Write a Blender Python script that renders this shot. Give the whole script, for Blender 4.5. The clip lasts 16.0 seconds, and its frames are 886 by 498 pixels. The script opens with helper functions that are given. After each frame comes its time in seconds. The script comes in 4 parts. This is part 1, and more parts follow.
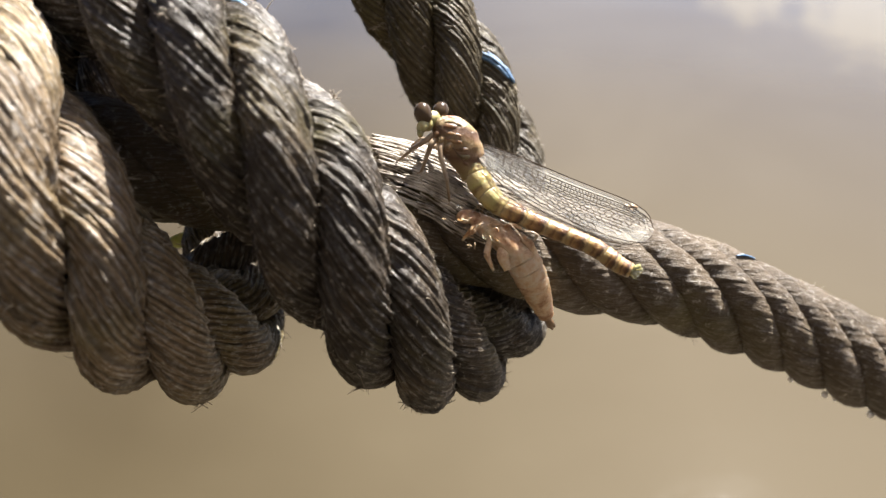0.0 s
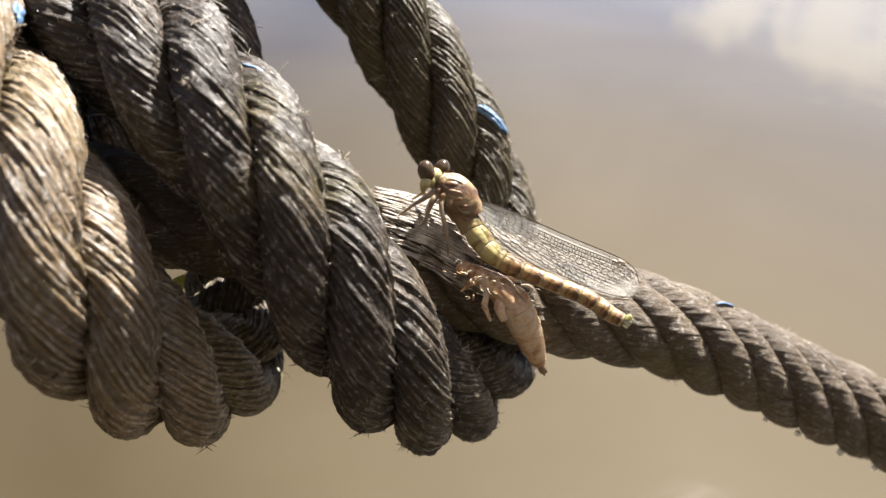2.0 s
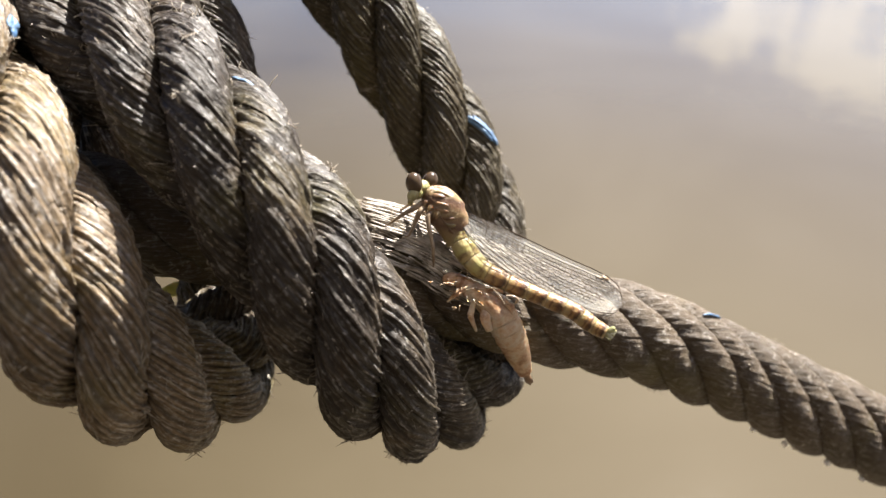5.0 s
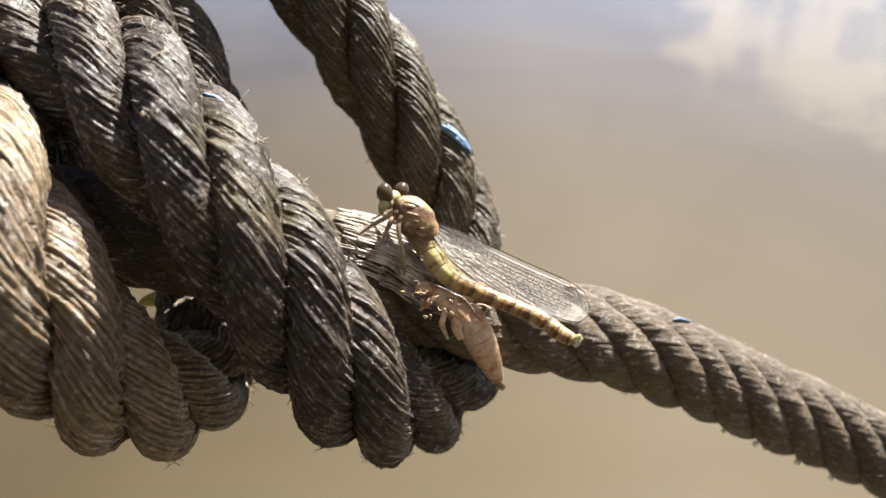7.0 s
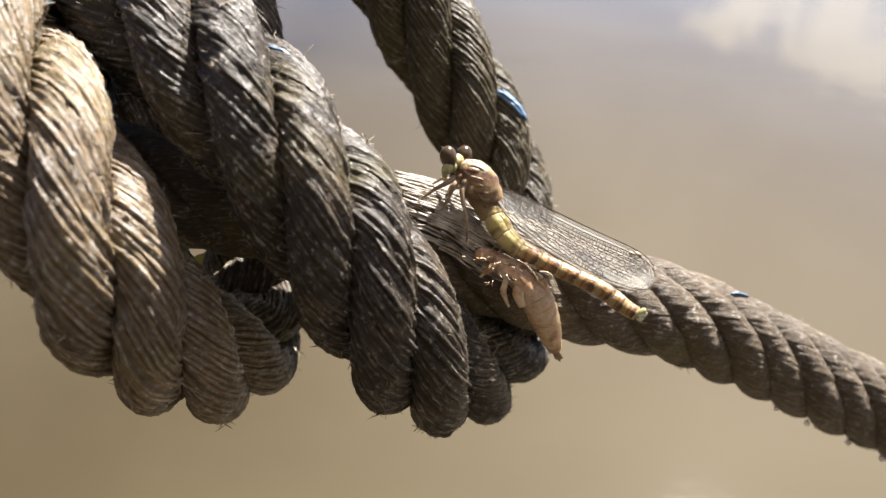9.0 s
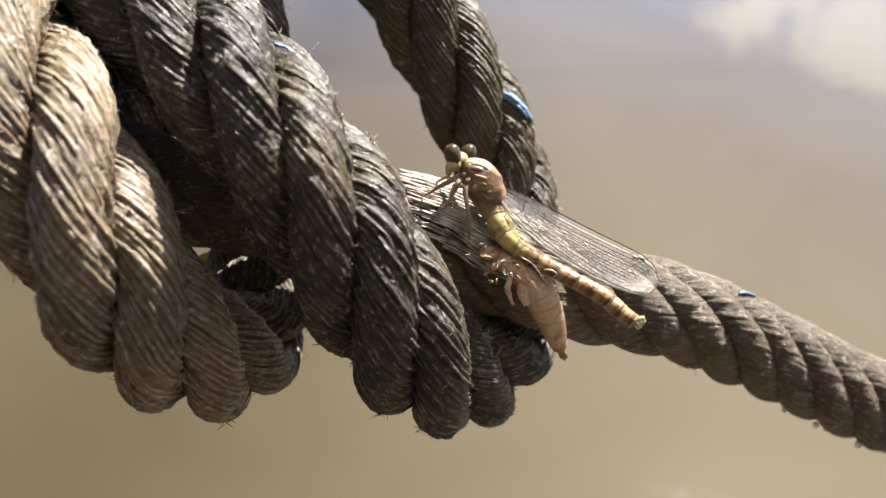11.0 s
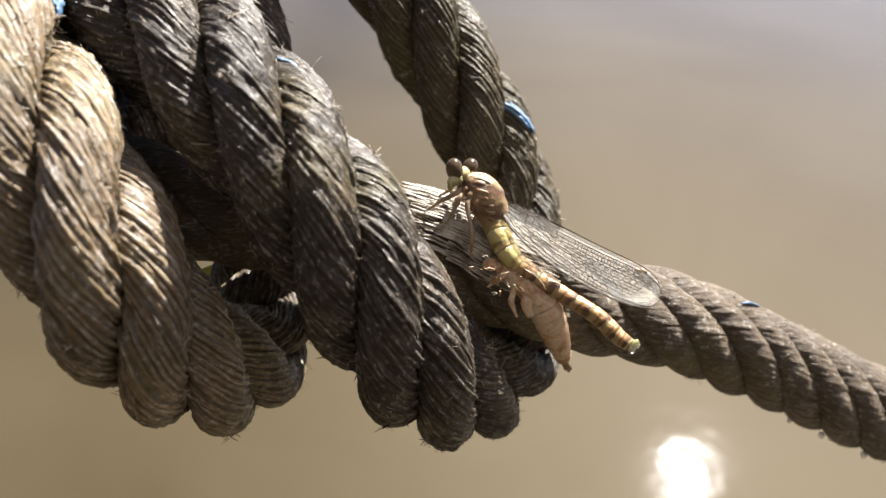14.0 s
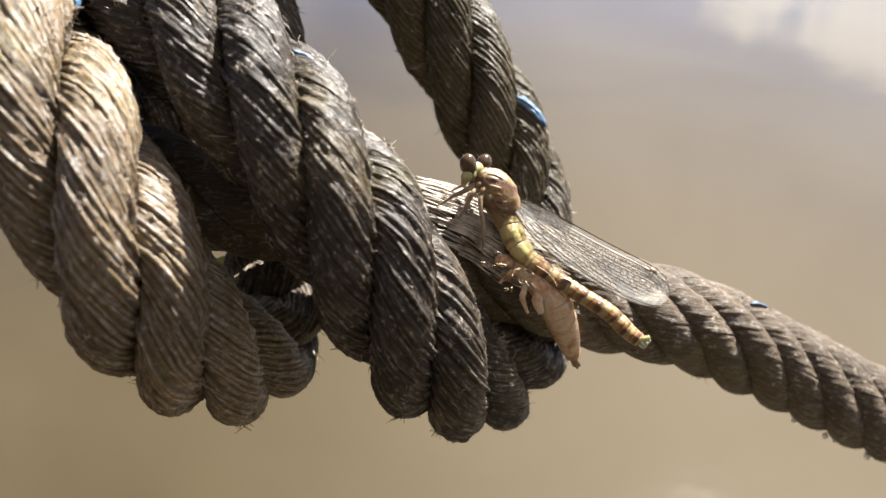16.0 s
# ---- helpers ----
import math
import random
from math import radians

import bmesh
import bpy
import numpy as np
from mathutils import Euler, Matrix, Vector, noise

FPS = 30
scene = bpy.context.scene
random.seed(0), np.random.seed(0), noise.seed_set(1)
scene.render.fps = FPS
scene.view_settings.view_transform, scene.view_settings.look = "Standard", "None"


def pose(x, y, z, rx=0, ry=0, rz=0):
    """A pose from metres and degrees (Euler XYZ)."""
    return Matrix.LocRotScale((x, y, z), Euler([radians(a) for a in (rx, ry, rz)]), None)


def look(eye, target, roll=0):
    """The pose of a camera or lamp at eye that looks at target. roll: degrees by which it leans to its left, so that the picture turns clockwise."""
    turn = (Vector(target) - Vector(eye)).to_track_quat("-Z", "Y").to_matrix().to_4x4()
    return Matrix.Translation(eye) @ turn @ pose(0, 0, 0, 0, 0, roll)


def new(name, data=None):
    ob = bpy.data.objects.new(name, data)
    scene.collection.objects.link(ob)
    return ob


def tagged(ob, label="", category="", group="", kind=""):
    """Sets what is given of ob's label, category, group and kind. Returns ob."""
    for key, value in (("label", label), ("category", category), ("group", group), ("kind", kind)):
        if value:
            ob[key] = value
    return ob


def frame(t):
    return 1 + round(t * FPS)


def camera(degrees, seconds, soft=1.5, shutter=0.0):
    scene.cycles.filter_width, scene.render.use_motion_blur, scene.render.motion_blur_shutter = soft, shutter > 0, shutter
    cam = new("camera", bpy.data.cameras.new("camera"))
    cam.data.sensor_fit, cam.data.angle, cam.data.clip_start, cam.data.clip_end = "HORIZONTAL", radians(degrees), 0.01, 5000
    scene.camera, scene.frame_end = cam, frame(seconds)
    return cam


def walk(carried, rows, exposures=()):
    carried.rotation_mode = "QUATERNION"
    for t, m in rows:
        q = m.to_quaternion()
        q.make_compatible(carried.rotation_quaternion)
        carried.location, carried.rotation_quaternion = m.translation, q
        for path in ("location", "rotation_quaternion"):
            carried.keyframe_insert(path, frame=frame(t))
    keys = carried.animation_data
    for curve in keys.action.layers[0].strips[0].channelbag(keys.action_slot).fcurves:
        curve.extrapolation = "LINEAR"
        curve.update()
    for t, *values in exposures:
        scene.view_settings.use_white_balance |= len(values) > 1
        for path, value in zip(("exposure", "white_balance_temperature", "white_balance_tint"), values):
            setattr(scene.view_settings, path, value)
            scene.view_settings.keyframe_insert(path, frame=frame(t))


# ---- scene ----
# ---------------------------------------------------------------- camera and its way
cam = camera(63.8, 16.0)
METRES, EYE, TILT, LEAN, TURN = 0.0304, 0.45, -34.0, 0.0, 0.0
ROWS = [
    (0.0, 0.0, 0.0, 0.0, 0.0, 0.0, -0.0),
    (0.5, -0.0072, -0.0222, 0.0421, -0.92, 0.16, -0.44),
    (1.0, -0.0096, -0.037, 0.084, -1.14, 0.85, -0.48),
    (1.5, -0.0735, -0.1045, 0.1201, -1.66, 0.87, -0.26),
    (2.0, -0.094, -0.1283, 0.1384, -2.01, 1.1, -0.64),
    (2.5, -0.0685, -0.1372, 0.1473, -1.89, 1.68, -0.91),
    (3.0, -0.0672, -0.1341, 0.1152, -1.69, 1.97, -0.39),
    (3.5, -0.0466, -0.1232, 0.1316, -1.69, 1.74, -0.98),
    (6.0, -0.0384, -0.19, 0.1755, -2.07, 1.26, -0.74),
    (6.5, -0.0108, -0.1976, 0.1843, -2.16, 1.14, -0.42),
    (7.0, 0.0371, -0.2245, 0.2069, -2.49, 1.23, -0.32),
    (7.5, -0.0442, -0.1961, 0.2033, -2.73, 0.99, -0.19),
    (8.0, -0.1116, -0.1762, 0.1927, -2.1, 0.52, -0.37),
    (8.5, -0.1264, -0.1514, 0.1795, -1.66, -0.01, -0.98),
    (9.0, -0.1593, -0.1449, 0.1559, -1.79, -0.51, -1.8),
    (11.5, -0.1363, -0.1339, 0.1246, -1.11, 0.25, -2.33),
    (12.0, -0.1345, -0.1452, 0.1448, -1.23, 0.31, -2.4),
    (12.5, -0.134, -0.1579, 0.173, -1.15, 0.46, -2.39),
    (13.0, -0.1305, -0.1548, 0.1735, -1.17, 0.52, -2.32),
    (13.5, -0.1333, -0.159, 0.1741, -1.13, 0.59, -2.07),
    (14.0, -0.15, -0.1354, 0.1356, -1.05, 0.84, -1.86),
    (14.5, -0.1442, -0.1375, 0.143, -1.01, 0.66, -2.14),
    (15.0, -0.1708, -0.139, 0.1319, -1.07, 0.56, -2.1),
    (15.5, -0.1575, -0.1276, 0.1271, -0.95, 0.49, -2.4),
    (16.0, -0.1857, -0.1506, 0.1417, -0.76, 0.1, -2.32),
]
BASE = pose(0, 0, EYE, TILT, LEAN, TURN)
walk(cam, [(t, BASE @ pose(METRES * x, METRES * y, METRES * z, 90 + pitch, roll, yaw)) for t, x, y, z, yaw, pitch, roll in ROWS])
cam.data.dof.use_dof = True
cam.data.dof.focus_distance = 0.0805
cam.data.dof.aperture_fstop = 22.0

# ---------------------------------------------------------------- sky, sun, exposure
SUN_EL, SUN_AZ = 53.0, 33.5          # degrees; azimuth clockwise from +y
CLOUD = 12.5
scene.view_settings.exposure = 2.18

world = bpy.data.worlds.new("sky")
scene.world = world
world.use_nodes = True
wt = world.node_tree
wt.nodes.clear()


def wnode(kind, **props):
    n = wt.nodes.new(kind)
    for k, v in props.items():
        n.inputs[k].default_value = v
    return n


w_out = wnode("ShaderNodeOutputWorld")
w_bg = wnode("ShaderNodeBackground", Strength=0.0310)
w_sky = wt.nodes.new("ShaderNodeTexSky")
w_sky.sky_type, w_sky.sun_disc = "NISHITA", False
w_sky.sun_elevation, w_sky.sun_rotation = radians(SUN_EL), radians(SUN_AZ)
w_sky.air_density, w_sky.dust_density, w_sky.ozone_density = 1.0, 0.8, 4.0
w_tc = wnode("ShaderNodeTexCoord")
w_map = wnode("ShaderNodeMapping", Scale=(1.0, 1.0, 2.0))
w_noise = wnode("ShaderNodeTexNoise", Scale=15.0, Detail=7.0, Roughness=0.6)
w_ramp = wt.nodes.new("ShaderNodeValToRGB")
w_ramp.color_ramp.elements[0].position, w_ramp.color_ramp.elements[1].position = 0.505, 0.565
w_mix = wt.nodes.new("ShaderNodeMix")
w_mix.data_type = "RGBA"
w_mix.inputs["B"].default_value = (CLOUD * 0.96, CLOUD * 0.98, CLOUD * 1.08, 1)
wt.links.new(w_tc.outputs["Generated"], w_map.inputs["Vector"])
wt.links.new(w_map.outputs["Vector"], w_noise.inputs["Vector"])


def sky_side(direction, least, most):
    """0 to 1 across a great circle of the sky, from least to most along a direction."""
    dot = wt.nodes.new("ShaderNodeVectorMath")
    dot.operation = "DOT_PRODUCT"
    dot.inputs[1].default_value = direction
    wt.links.new(w_tc.outputs["Generated"], dot.inputs[0])
    rng = wnode("ShaderNodeMapRange", **{"From Min": least, "From Max": most})
    wt.links.new(dot.outputs["Value"], rng.inputs["Value"])
    return rng.outputs["Result"]


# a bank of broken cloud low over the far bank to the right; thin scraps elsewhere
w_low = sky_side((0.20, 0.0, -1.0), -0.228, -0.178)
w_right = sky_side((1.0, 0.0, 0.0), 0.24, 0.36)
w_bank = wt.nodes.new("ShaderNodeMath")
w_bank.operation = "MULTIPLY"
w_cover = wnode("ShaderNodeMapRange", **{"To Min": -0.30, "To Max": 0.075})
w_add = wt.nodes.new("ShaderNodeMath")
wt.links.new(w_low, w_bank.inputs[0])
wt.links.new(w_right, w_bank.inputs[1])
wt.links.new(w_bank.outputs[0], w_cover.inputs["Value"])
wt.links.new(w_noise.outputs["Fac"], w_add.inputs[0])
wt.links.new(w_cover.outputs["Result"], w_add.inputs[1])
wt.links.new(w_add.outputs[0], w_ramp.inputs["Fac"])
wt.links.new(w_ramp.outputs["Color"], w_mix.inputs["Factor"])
w_tint = wt.nodes.new("ShaderNodeMix")
w_tint.data_type, w_tint.blend_type = "RGBA", "MULTIPLY"
w_tint.inputs["Factor"].default_value = 1.0
w_tint.inputs["B"].default_value = (1.04, 1.06, 1.26, 1)      # thin grey haze
wt.links.new(w_sky.outputs["Color"], w_tint.inputs["A"])
wt.links.new(w_tint.outputs["Result"], w_mix.inputs["A"])
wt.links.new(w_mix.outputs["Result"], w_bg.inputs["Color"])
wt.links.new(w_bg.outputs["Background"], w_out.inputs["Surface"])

sun = new("sun", bpy.data.lights.new("sun", "SUN"))
sun.data.energy, sun.data.angle, sun.data.color = 5.0, radians(0.5), (1.0, 0.96, 0.91)
e, a = radians(SUN_EL), radians(SUN_AZ)
sun.matrix_world = look((20 * math.sin(a) * math.cos(e), 20 * math.cos(a) * math.cos(e), 20 * math.sin(e)), (0, 0, 0))


# ---------------------------------------------------------------- materials
class Mat:
    """A node material with short ways to add nodes and links."""

    def __init__(self, name, **principled):
        self.m = bpy.data.materials.new(name)
        self.m.use_nodes = True
        self.t = self.m.node_tree
        self.p = self.t.nodes["Principled BSDF"]
        self.out = self.t.nodes["Material Output"]
        self.p.inputs["Subsurface Radius"].default_value = (1.0, 0.7, 0.45)
        for k, v in principled.items():
            self.p.inputs[k.replace("_", " ")].default_value = v

    def node(self, kind, links=(), **props):
        n = self.t.nodes.new(kind)
        for k, v in props.items():
            n.inputs[k.replace("_", " ")].default_value = v
        for k, src in dict(links).items():
            self.t.links.new(src, n.inputs[k])
        return n

    def link(self, src, name):
        self.t.links.new(src, self.p.inputs[name])

    def coords(self, which, scale):
        tc = self.node("ShaderNodeTexCoord")
        return self.node("ShaderNodeMapping", {"Vector": tc.outputs[which]}, Scale=scale).outputs["Vector"]

    def noise(self, vec, scale, detail=4.0, rough=0.6, dist=0.0):
        return self.node("ShaderNodeTexNoise", {"Vector": vec}, Scale=scale, Detail=detail, Roughness=rough, Distortion=dist).outputs["Fac"]

    def ramp(self, fac, stops):
        n = self.node("ShaderNodeValToRGB", {"Fac": fac})
        el = n.color_ramp.elements
        while len(el) < len(stops):
            el.new(0.5)
        for s, (pos, col) in zip(el, stops):
            s.position = pos
            s.color = (*col, 1) if len(col) == 3 else col
        return n.outputs["Color"]

    def mix(self, fac, a, b, kind="MIX"):
        n = self.t.nodes.new("ShaderNodeMix")
        n.data_type, n.blend_type = "RGBA", kind
        for src, name in ((fac, "Factor"), (a, "A"), (b, "B")):
            if isinstance(src, (int, float)):
                n.inputs[name].default_value = src
            elif isinstance(src, tuple):
                n.inputs[name].default_value = (*src, 1)
            else:
                self.t.links.new(src, n.inputs[name])
        return n.outputs["Result"]

    def wear(self, length):
        """0 on the bleached stretch, 1 past it; length in units of 20 mm."""
        n = self.node("ShaderNodeMapRange", {"Value": length}, From_Min=4.5, From_Max=6.6)
        patch = self.noise(self.coords("Object", (1, 1, 1)), 150, 4, 0.65)
        worn = self.node("ShaderNodeMapRange", {"Value": patch}, From_Min=0.52, From_Max=0.72, To_Max=0.55)
        cut = self.node("ShaderNodeMath", {0: n.outputs["Result"], 1: worn.outputs["Result"]})
        cut.operation, cut.use_clamp = "SUBTRACT", True
        return cut.outputs[0]

    def bump(self, height, strength, distance):
        n = self.node("ShaderNodeBump", {"Height": height}, Strength=strength, Distance=distance)
        self.link(n.outputs["Normal"], "Normal")
        return n


def g(v):
    return (v, v, v)


def rope_material(name, even_wear=None, soft=1.0, relief=0.0008, sheen=0.46, dull=0.0, yarns=0):
    """Weathered laid rope: bleached or grimy fibres with pale split ones, dirt and a little algae."""
    m = Mat(name, Roughness=0.42)
    uv = m.coords("UV", (1, 1, 1))

    def along(su, sv, detail=3.0, dist=0.0):
        return m.noise(m.node("ShaderNodeMapping", {"Vector": uv}, Scale=(su, sv, 1)).outputs["Vector"], 1.0, detail, 0.62, dist)

    fibre, chunk, yarn = along(150, 22), along(52, 13, 3.0, 0.3), along(24, 4)
    obj = m.coords("Object", (1, 1, 1))
    stain = m.noise(obj, 95, 5, 0.62)
    speck = m.noise(obj, 1100, 3, 0.7)
    algae = m.noise(obj, 60, 4, 0.6, 0.4)
    grain = m.mix(0.30, m.mix(0.55, fibre, chunk), speck)
    length = m.node("ShaderNodeSeparateXYZ", {"Vector": uv}).outputs["Y"]
    clean = m.ramp(grain, [(0.5 - 0.14 * soft, (0.110, 0.064, 0.030)), (0.50, (0.250, 0.178, 0.104)), (0.5 + 0.12 * soft, (0.60, 0.57, 0.53))])
    grimy = m.ramp(grain, [(0.5 - 0.11 * soft, (0.0060, 0.0036, 0.0018)), (0.52, (0.043, 0.0318, 0.0215)), (0.5 + 0.11 * soft, (0.37, 0.355, 0.335))])
    # the sun-bleached stretch passes into a grimy one along the rope's length
    base = m.mix(m.wear(length) if even_wear is None else even_wear, clean, grimy)
    base = m.mix(m.ramp(yarn, [(0.35, g(0.0)), (0.7, g(0.45))]), base, m.mix(0.6, base, (0.05, 0.038, 0.026)))
    base = m.mix(m.ramp(stain, [(0.40, g(0.7)), (0.60, g(0.0))]), base, m.mix(0.6, base, (0.04, 0.03, 0.02)))
    base = m.mix(m.ramp(algae, [(0.52, g(0.0)), (0.68, g(0.5))]), base, m.mix(0.55, base, (0.17, 0.15, 0.035)))
    green = m.node("ShaderNodeMapRange", {"Value": length}, From_Min=15.5, From_Max=17.5, To_Max=0.6).outputs["Result"]
    base = m.mix(green, base, m.mix(0.7, base, (0.085, 0.066, 0.022)))
    base = m.mix(m.ramp(speck, [(0.62, g(0.0)), (0.70, g(0.5))]), base, (0.50, 0.45, 0.37))
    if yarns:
        # colour darkens in the furrows between the yarns
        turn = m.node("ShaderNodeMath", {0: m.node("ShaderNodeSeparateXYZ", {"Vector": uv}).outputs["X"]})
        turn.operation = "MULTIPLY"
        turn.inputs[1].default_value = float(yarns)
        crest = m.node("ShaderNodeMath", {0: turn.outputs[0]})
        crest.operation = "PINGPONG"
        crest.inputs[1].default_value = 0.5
        furrow_dark = m.ramp(crest.outputs[0], [(0.16, g(0.0)), (0.45, g(0.75))])
        base = m.mix(furrow_dark, base, m.mix(0.85, base, (0.016, 0.0115, 0.0075)))
    m.link(base, "Base Color")
    m.link(m.ramp(chunk, [(0.35, g(0.66 + dull)), (0.62, g(0.40 + dull))]), "Roughness")
    m.p.inputs["Specular IOR Level"].default_value = sheen
    m.bump(m.mix(0.25, grain, speck), 1.0, relief)
    return m.m


def simple(name, color, color2, scale, rough=0.5, bump=0.0, which="Object", **kw):
    m = Mat(name, Roughness=rough, **kw)
    f = m.noise(m.coords(which, (1, 1, 1)), scale, 4, 0.6)
    m.link(m.ramp(f, [(0.35, color), (0.65, color2)]), "Base Color")
    if bump:
        m.bump(f, 0.6, bump)
    return m.m


def water_material():
    """Silty brown river water with small ripples."""
    m = Mat("silty_water", Roughness=0.04, IOR=1.333)
    obj = m.coords("Object", (1, 1, 1))
    silt = m.noise(obj, 1.6, 4, 0.5, 0.6)
    # colour grades along x: darker towards the left, paler towards the right
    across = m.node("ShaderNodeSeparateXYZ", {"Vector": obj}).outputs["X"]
    rightward = m.node("ShaderNodeMapRange", {"Value": across}, From_Min=-0.26, From_Max=0.22).outputs["Result"]
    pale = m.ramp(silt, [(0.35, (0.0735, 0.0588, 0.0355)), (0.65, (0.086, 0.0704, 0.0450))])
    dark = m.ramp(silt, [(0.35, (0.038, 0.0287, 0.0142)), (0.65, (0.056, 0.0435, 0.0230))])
    m.link(m.mix(rightward, dark, pale), "Base Color")
    rip = m.noise(m.coords("Object", (1.0, 1.6, 1.0)), 14.0, 3, 0.5, 0.3)
    fine = m.noise(m.coords("Object", (1.0, 1.4, 1.0)), 55.0, 2, 0.5, 0.2)
    m.bump(m.mix(0.22, rip, fine), 0.06, 0.01)
    return m.m


def wing_material():
    m = Mat("clear_wing_membrane", Roughness=0.35, Specular_IOR_Level=0.25)
    t = m.t
    tr = m.node("ShaderNodeBsdfTransparent", Color=(0.99, 0.988, 0.975, 1))
    m.p.inputs["Base Color"].default_value = (0.85, 0.83, 0.78, 1)
    tl = m.node("ShaderNodeBsdfTranslucent", Color=(0.88, 0.86, 0.80, 1))
    film = m.node("ShaderNodeMixShader", Fac=0.35)
    t.links.new(m.p.outputs[0], film.inputs[1])
    t.links.new(tl.outputs[0], film.inputs[2])
    mx = m.node("ShaderNodeMixShader")
    f = m.noise(m.coords("Object", (1, 1, 1)), 260, 3, 0.6)
    t.links.new(m.ramp(f, [(0.3, g(0.07)), (0.7, g(0.10))]), mx.inputs[0])
    t.links.new(tr.outputs[0], mx.inputs[1])
    t.links.new(film.outputs[0], mx.inputs[2])
    t.links.new(mx.outputs[0], m.out.inputs["Surface"])
    return m.m


SKIN_TONE = 0.47


def tone(c):
    return tuple(SKIN_TONE * v for v in c)


def cuticle(name, dark, mid, pale, coat=0.08, rough=0.42, lift=1.0):
    """Soft new insect skin: blotched at two scales, slightly translucent and shiny."""
    m = Mat(name, Roughness=rough, Subsurface_Weight=0.6, Subsurface_Scale=0.0012)
    obj = m.coords("Object", (1, 1, 1))
    big, small = m.noise(obj, 420, 3, 0.55, 0.5), m.noise(obj, 2200, 3, 0.7)
    m.link(m.ramp(m.mix(0.35, big, small), [(0.38, tone([lift * v for v in dark])), (0.50, tone([lift * v for v in mid])), (0.62, tone([lift * v for v in pale]))]), "Base Color")
    m.bump(m.mix(0.5, big, small), 0.7, 0.00022)
    m.p.inputs["Coat Weight"].default_value = coat
    return m.m


def thorax_skin():
    """Tan thorax with brown and cream stripes along its length."""
    m = Mat("striped_tan_cuticle", Roughness=0.36, Subsurface_Weight=0.5, Subsurface_Scale=0.0012)
    obj = m.coords("Object", (1, 1, 1))
    big, small = m.noise(obj, 500, 3, 0.6, 0.6), m.noise(obj, 2400, 3, 0.7)
    across = m.node("ShaderNodeVectorMath", {0: obj})
    across.operation = "DOT_PRODUCT"
    across.inputs[1].default_value = (0.12, 0.0, 0.99)
    place = m.node("ShaderNodeMapRange", {"Value": across.outputs["Value"]}, From_Min=0.0024, From_Max=0.0088).outputs["Result"]
    wob = m.node("ShaderNodeMath", {0: place, 1: m.node("ShaderNodeMapRange", {"Value": big}, To_Min=-0.08, To_Max=0.08).outputs["Result"]}).outputs[0]
    col = m.ramp(wob, [(p, tone(c)) for p, c in [(0.0, (0.52, 0.39, 0.16)), (0.16, (0.46, 0.30, 0.13)), (0.27, (0.25, 0.12, 0.06)), (0.36, (0.42, 0.25, 0.13)), (0.52, (0.54, 0.37, 0.18)), (0.66, (0.26, 0.13, 0.06)), (0.74, (0.17, 0.08, 0.035)),
                       (0.82, (0.56, 0.39, 0.18)), (0.95, (0.46, 0.29, 0.14))]])
    m.link(m.mix(m.ramp(small, [(0.45, g(0.0)), (0.7, g(0.25))]), col, m.mix(0.5, col, tone((0.66, 0.52, 0.34)))), "Base Color")
    m.bump(m.mix(0.5, big, small), 0.8, 0.00022)
    m.p.inputs["Coat Weight"].default_value = 0.08
    return m.m


def banded_skin(name, stops, dots):
    """Abdomen segment: pale fore part, brown hind part, dark joint; UV runs round and along the segment."""
    m = Mat(name, Roughness=0.32, Subsurface_Weight=0.5, Subsurface_Scale=0.0011)
    obj = m.coords("Object", (1, 1, 1))
    big, small = m.noise(obj, 700, 3, 0.6, 0.5), m.noise(obj, 2600, 3, 0.7)
    split = m.node("ShaderNodeSeparateXYZ", {"Vector": m.coords("UV", (1, 1, 1))})
    wob = m.node("ShaderNodeMath", {0: split.outputs["Y"], 1: m.node("ShaderNodeMapRange", {"Value": big}, To_Min=-0.36, To_Max=0.36).outputs["Result"]}).outputs[0]
    stops = [(p, tone(c)) for p, c in stops]
    band = m.ramp(wob, stops)
    # the brown is broken up round the body
    base = m.mix(m.ramp(m.noise(obj, 1000, 2, 0.5), [(0.42, g(0.0)), (0.62, g(dots))]), band, stops[1][1])
    joint = m.ramp(split.outputs["Y"], [(0.0, g(0.4)), (0.04, g(0.0)), (0.96, g(0.0)), (1.0, g(0.45))])
    base = m.mix(joint, base, (0.15, 0.075, 0.032))
    m.link(base, "Base Color")
    m.bump(m.mix(0.5, big, small), 0.8, 0.00025)
    m.p.inputs["Coat Weight"].default_value = 0.2
    return m.m


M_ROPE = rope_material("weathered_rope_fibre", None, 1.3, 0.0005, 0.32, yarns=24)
M_LINE = rope_material("evenly_worn_rope_fibre", 0.70, 2.2, 0.0006, 0.30, 0.04)
# only partly clear: the white base stands in for sun refracted through the drop
M_DROP = Mat("water_drop", Base_Color=(0.95, 0.95, 0.95, 1), Roughness=0.08, IOR=1.33, Transmission_Weight=0.45).m
M_FUZZ = simple("loose_rope_fibre", (0.12, 0.09, 0.06), (0.34, 0.29, 0.22), 700, 0.5)
M_STRAW = simple("bleached_open_fibre", (0.12, 0.09, 0.058), (0.55, 0.49, 0.41), 500, 0.45, 0.0002)
M_BLUE = simple("blue_marker_yarn", (0.05, 0.13, 0.26), (0.17, 0.26, 0.38), 900, 0.5, 0.0001)
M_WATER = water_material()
M_WING = wing_material()
M_VEIN = simple("wing_vein", (0.018, 0.010, 0.005), (0.045, 0.026, 0.013), 500, 0.6, Specular_IOR_Level=0.1)
M_EYE = simple("compound_eye", (0.030, 0.018, 0.009), (0.075, 0.048, 0.026), 300, 0.22, Coat_Weight=0.0, Specular_IOR_Level=0.35)
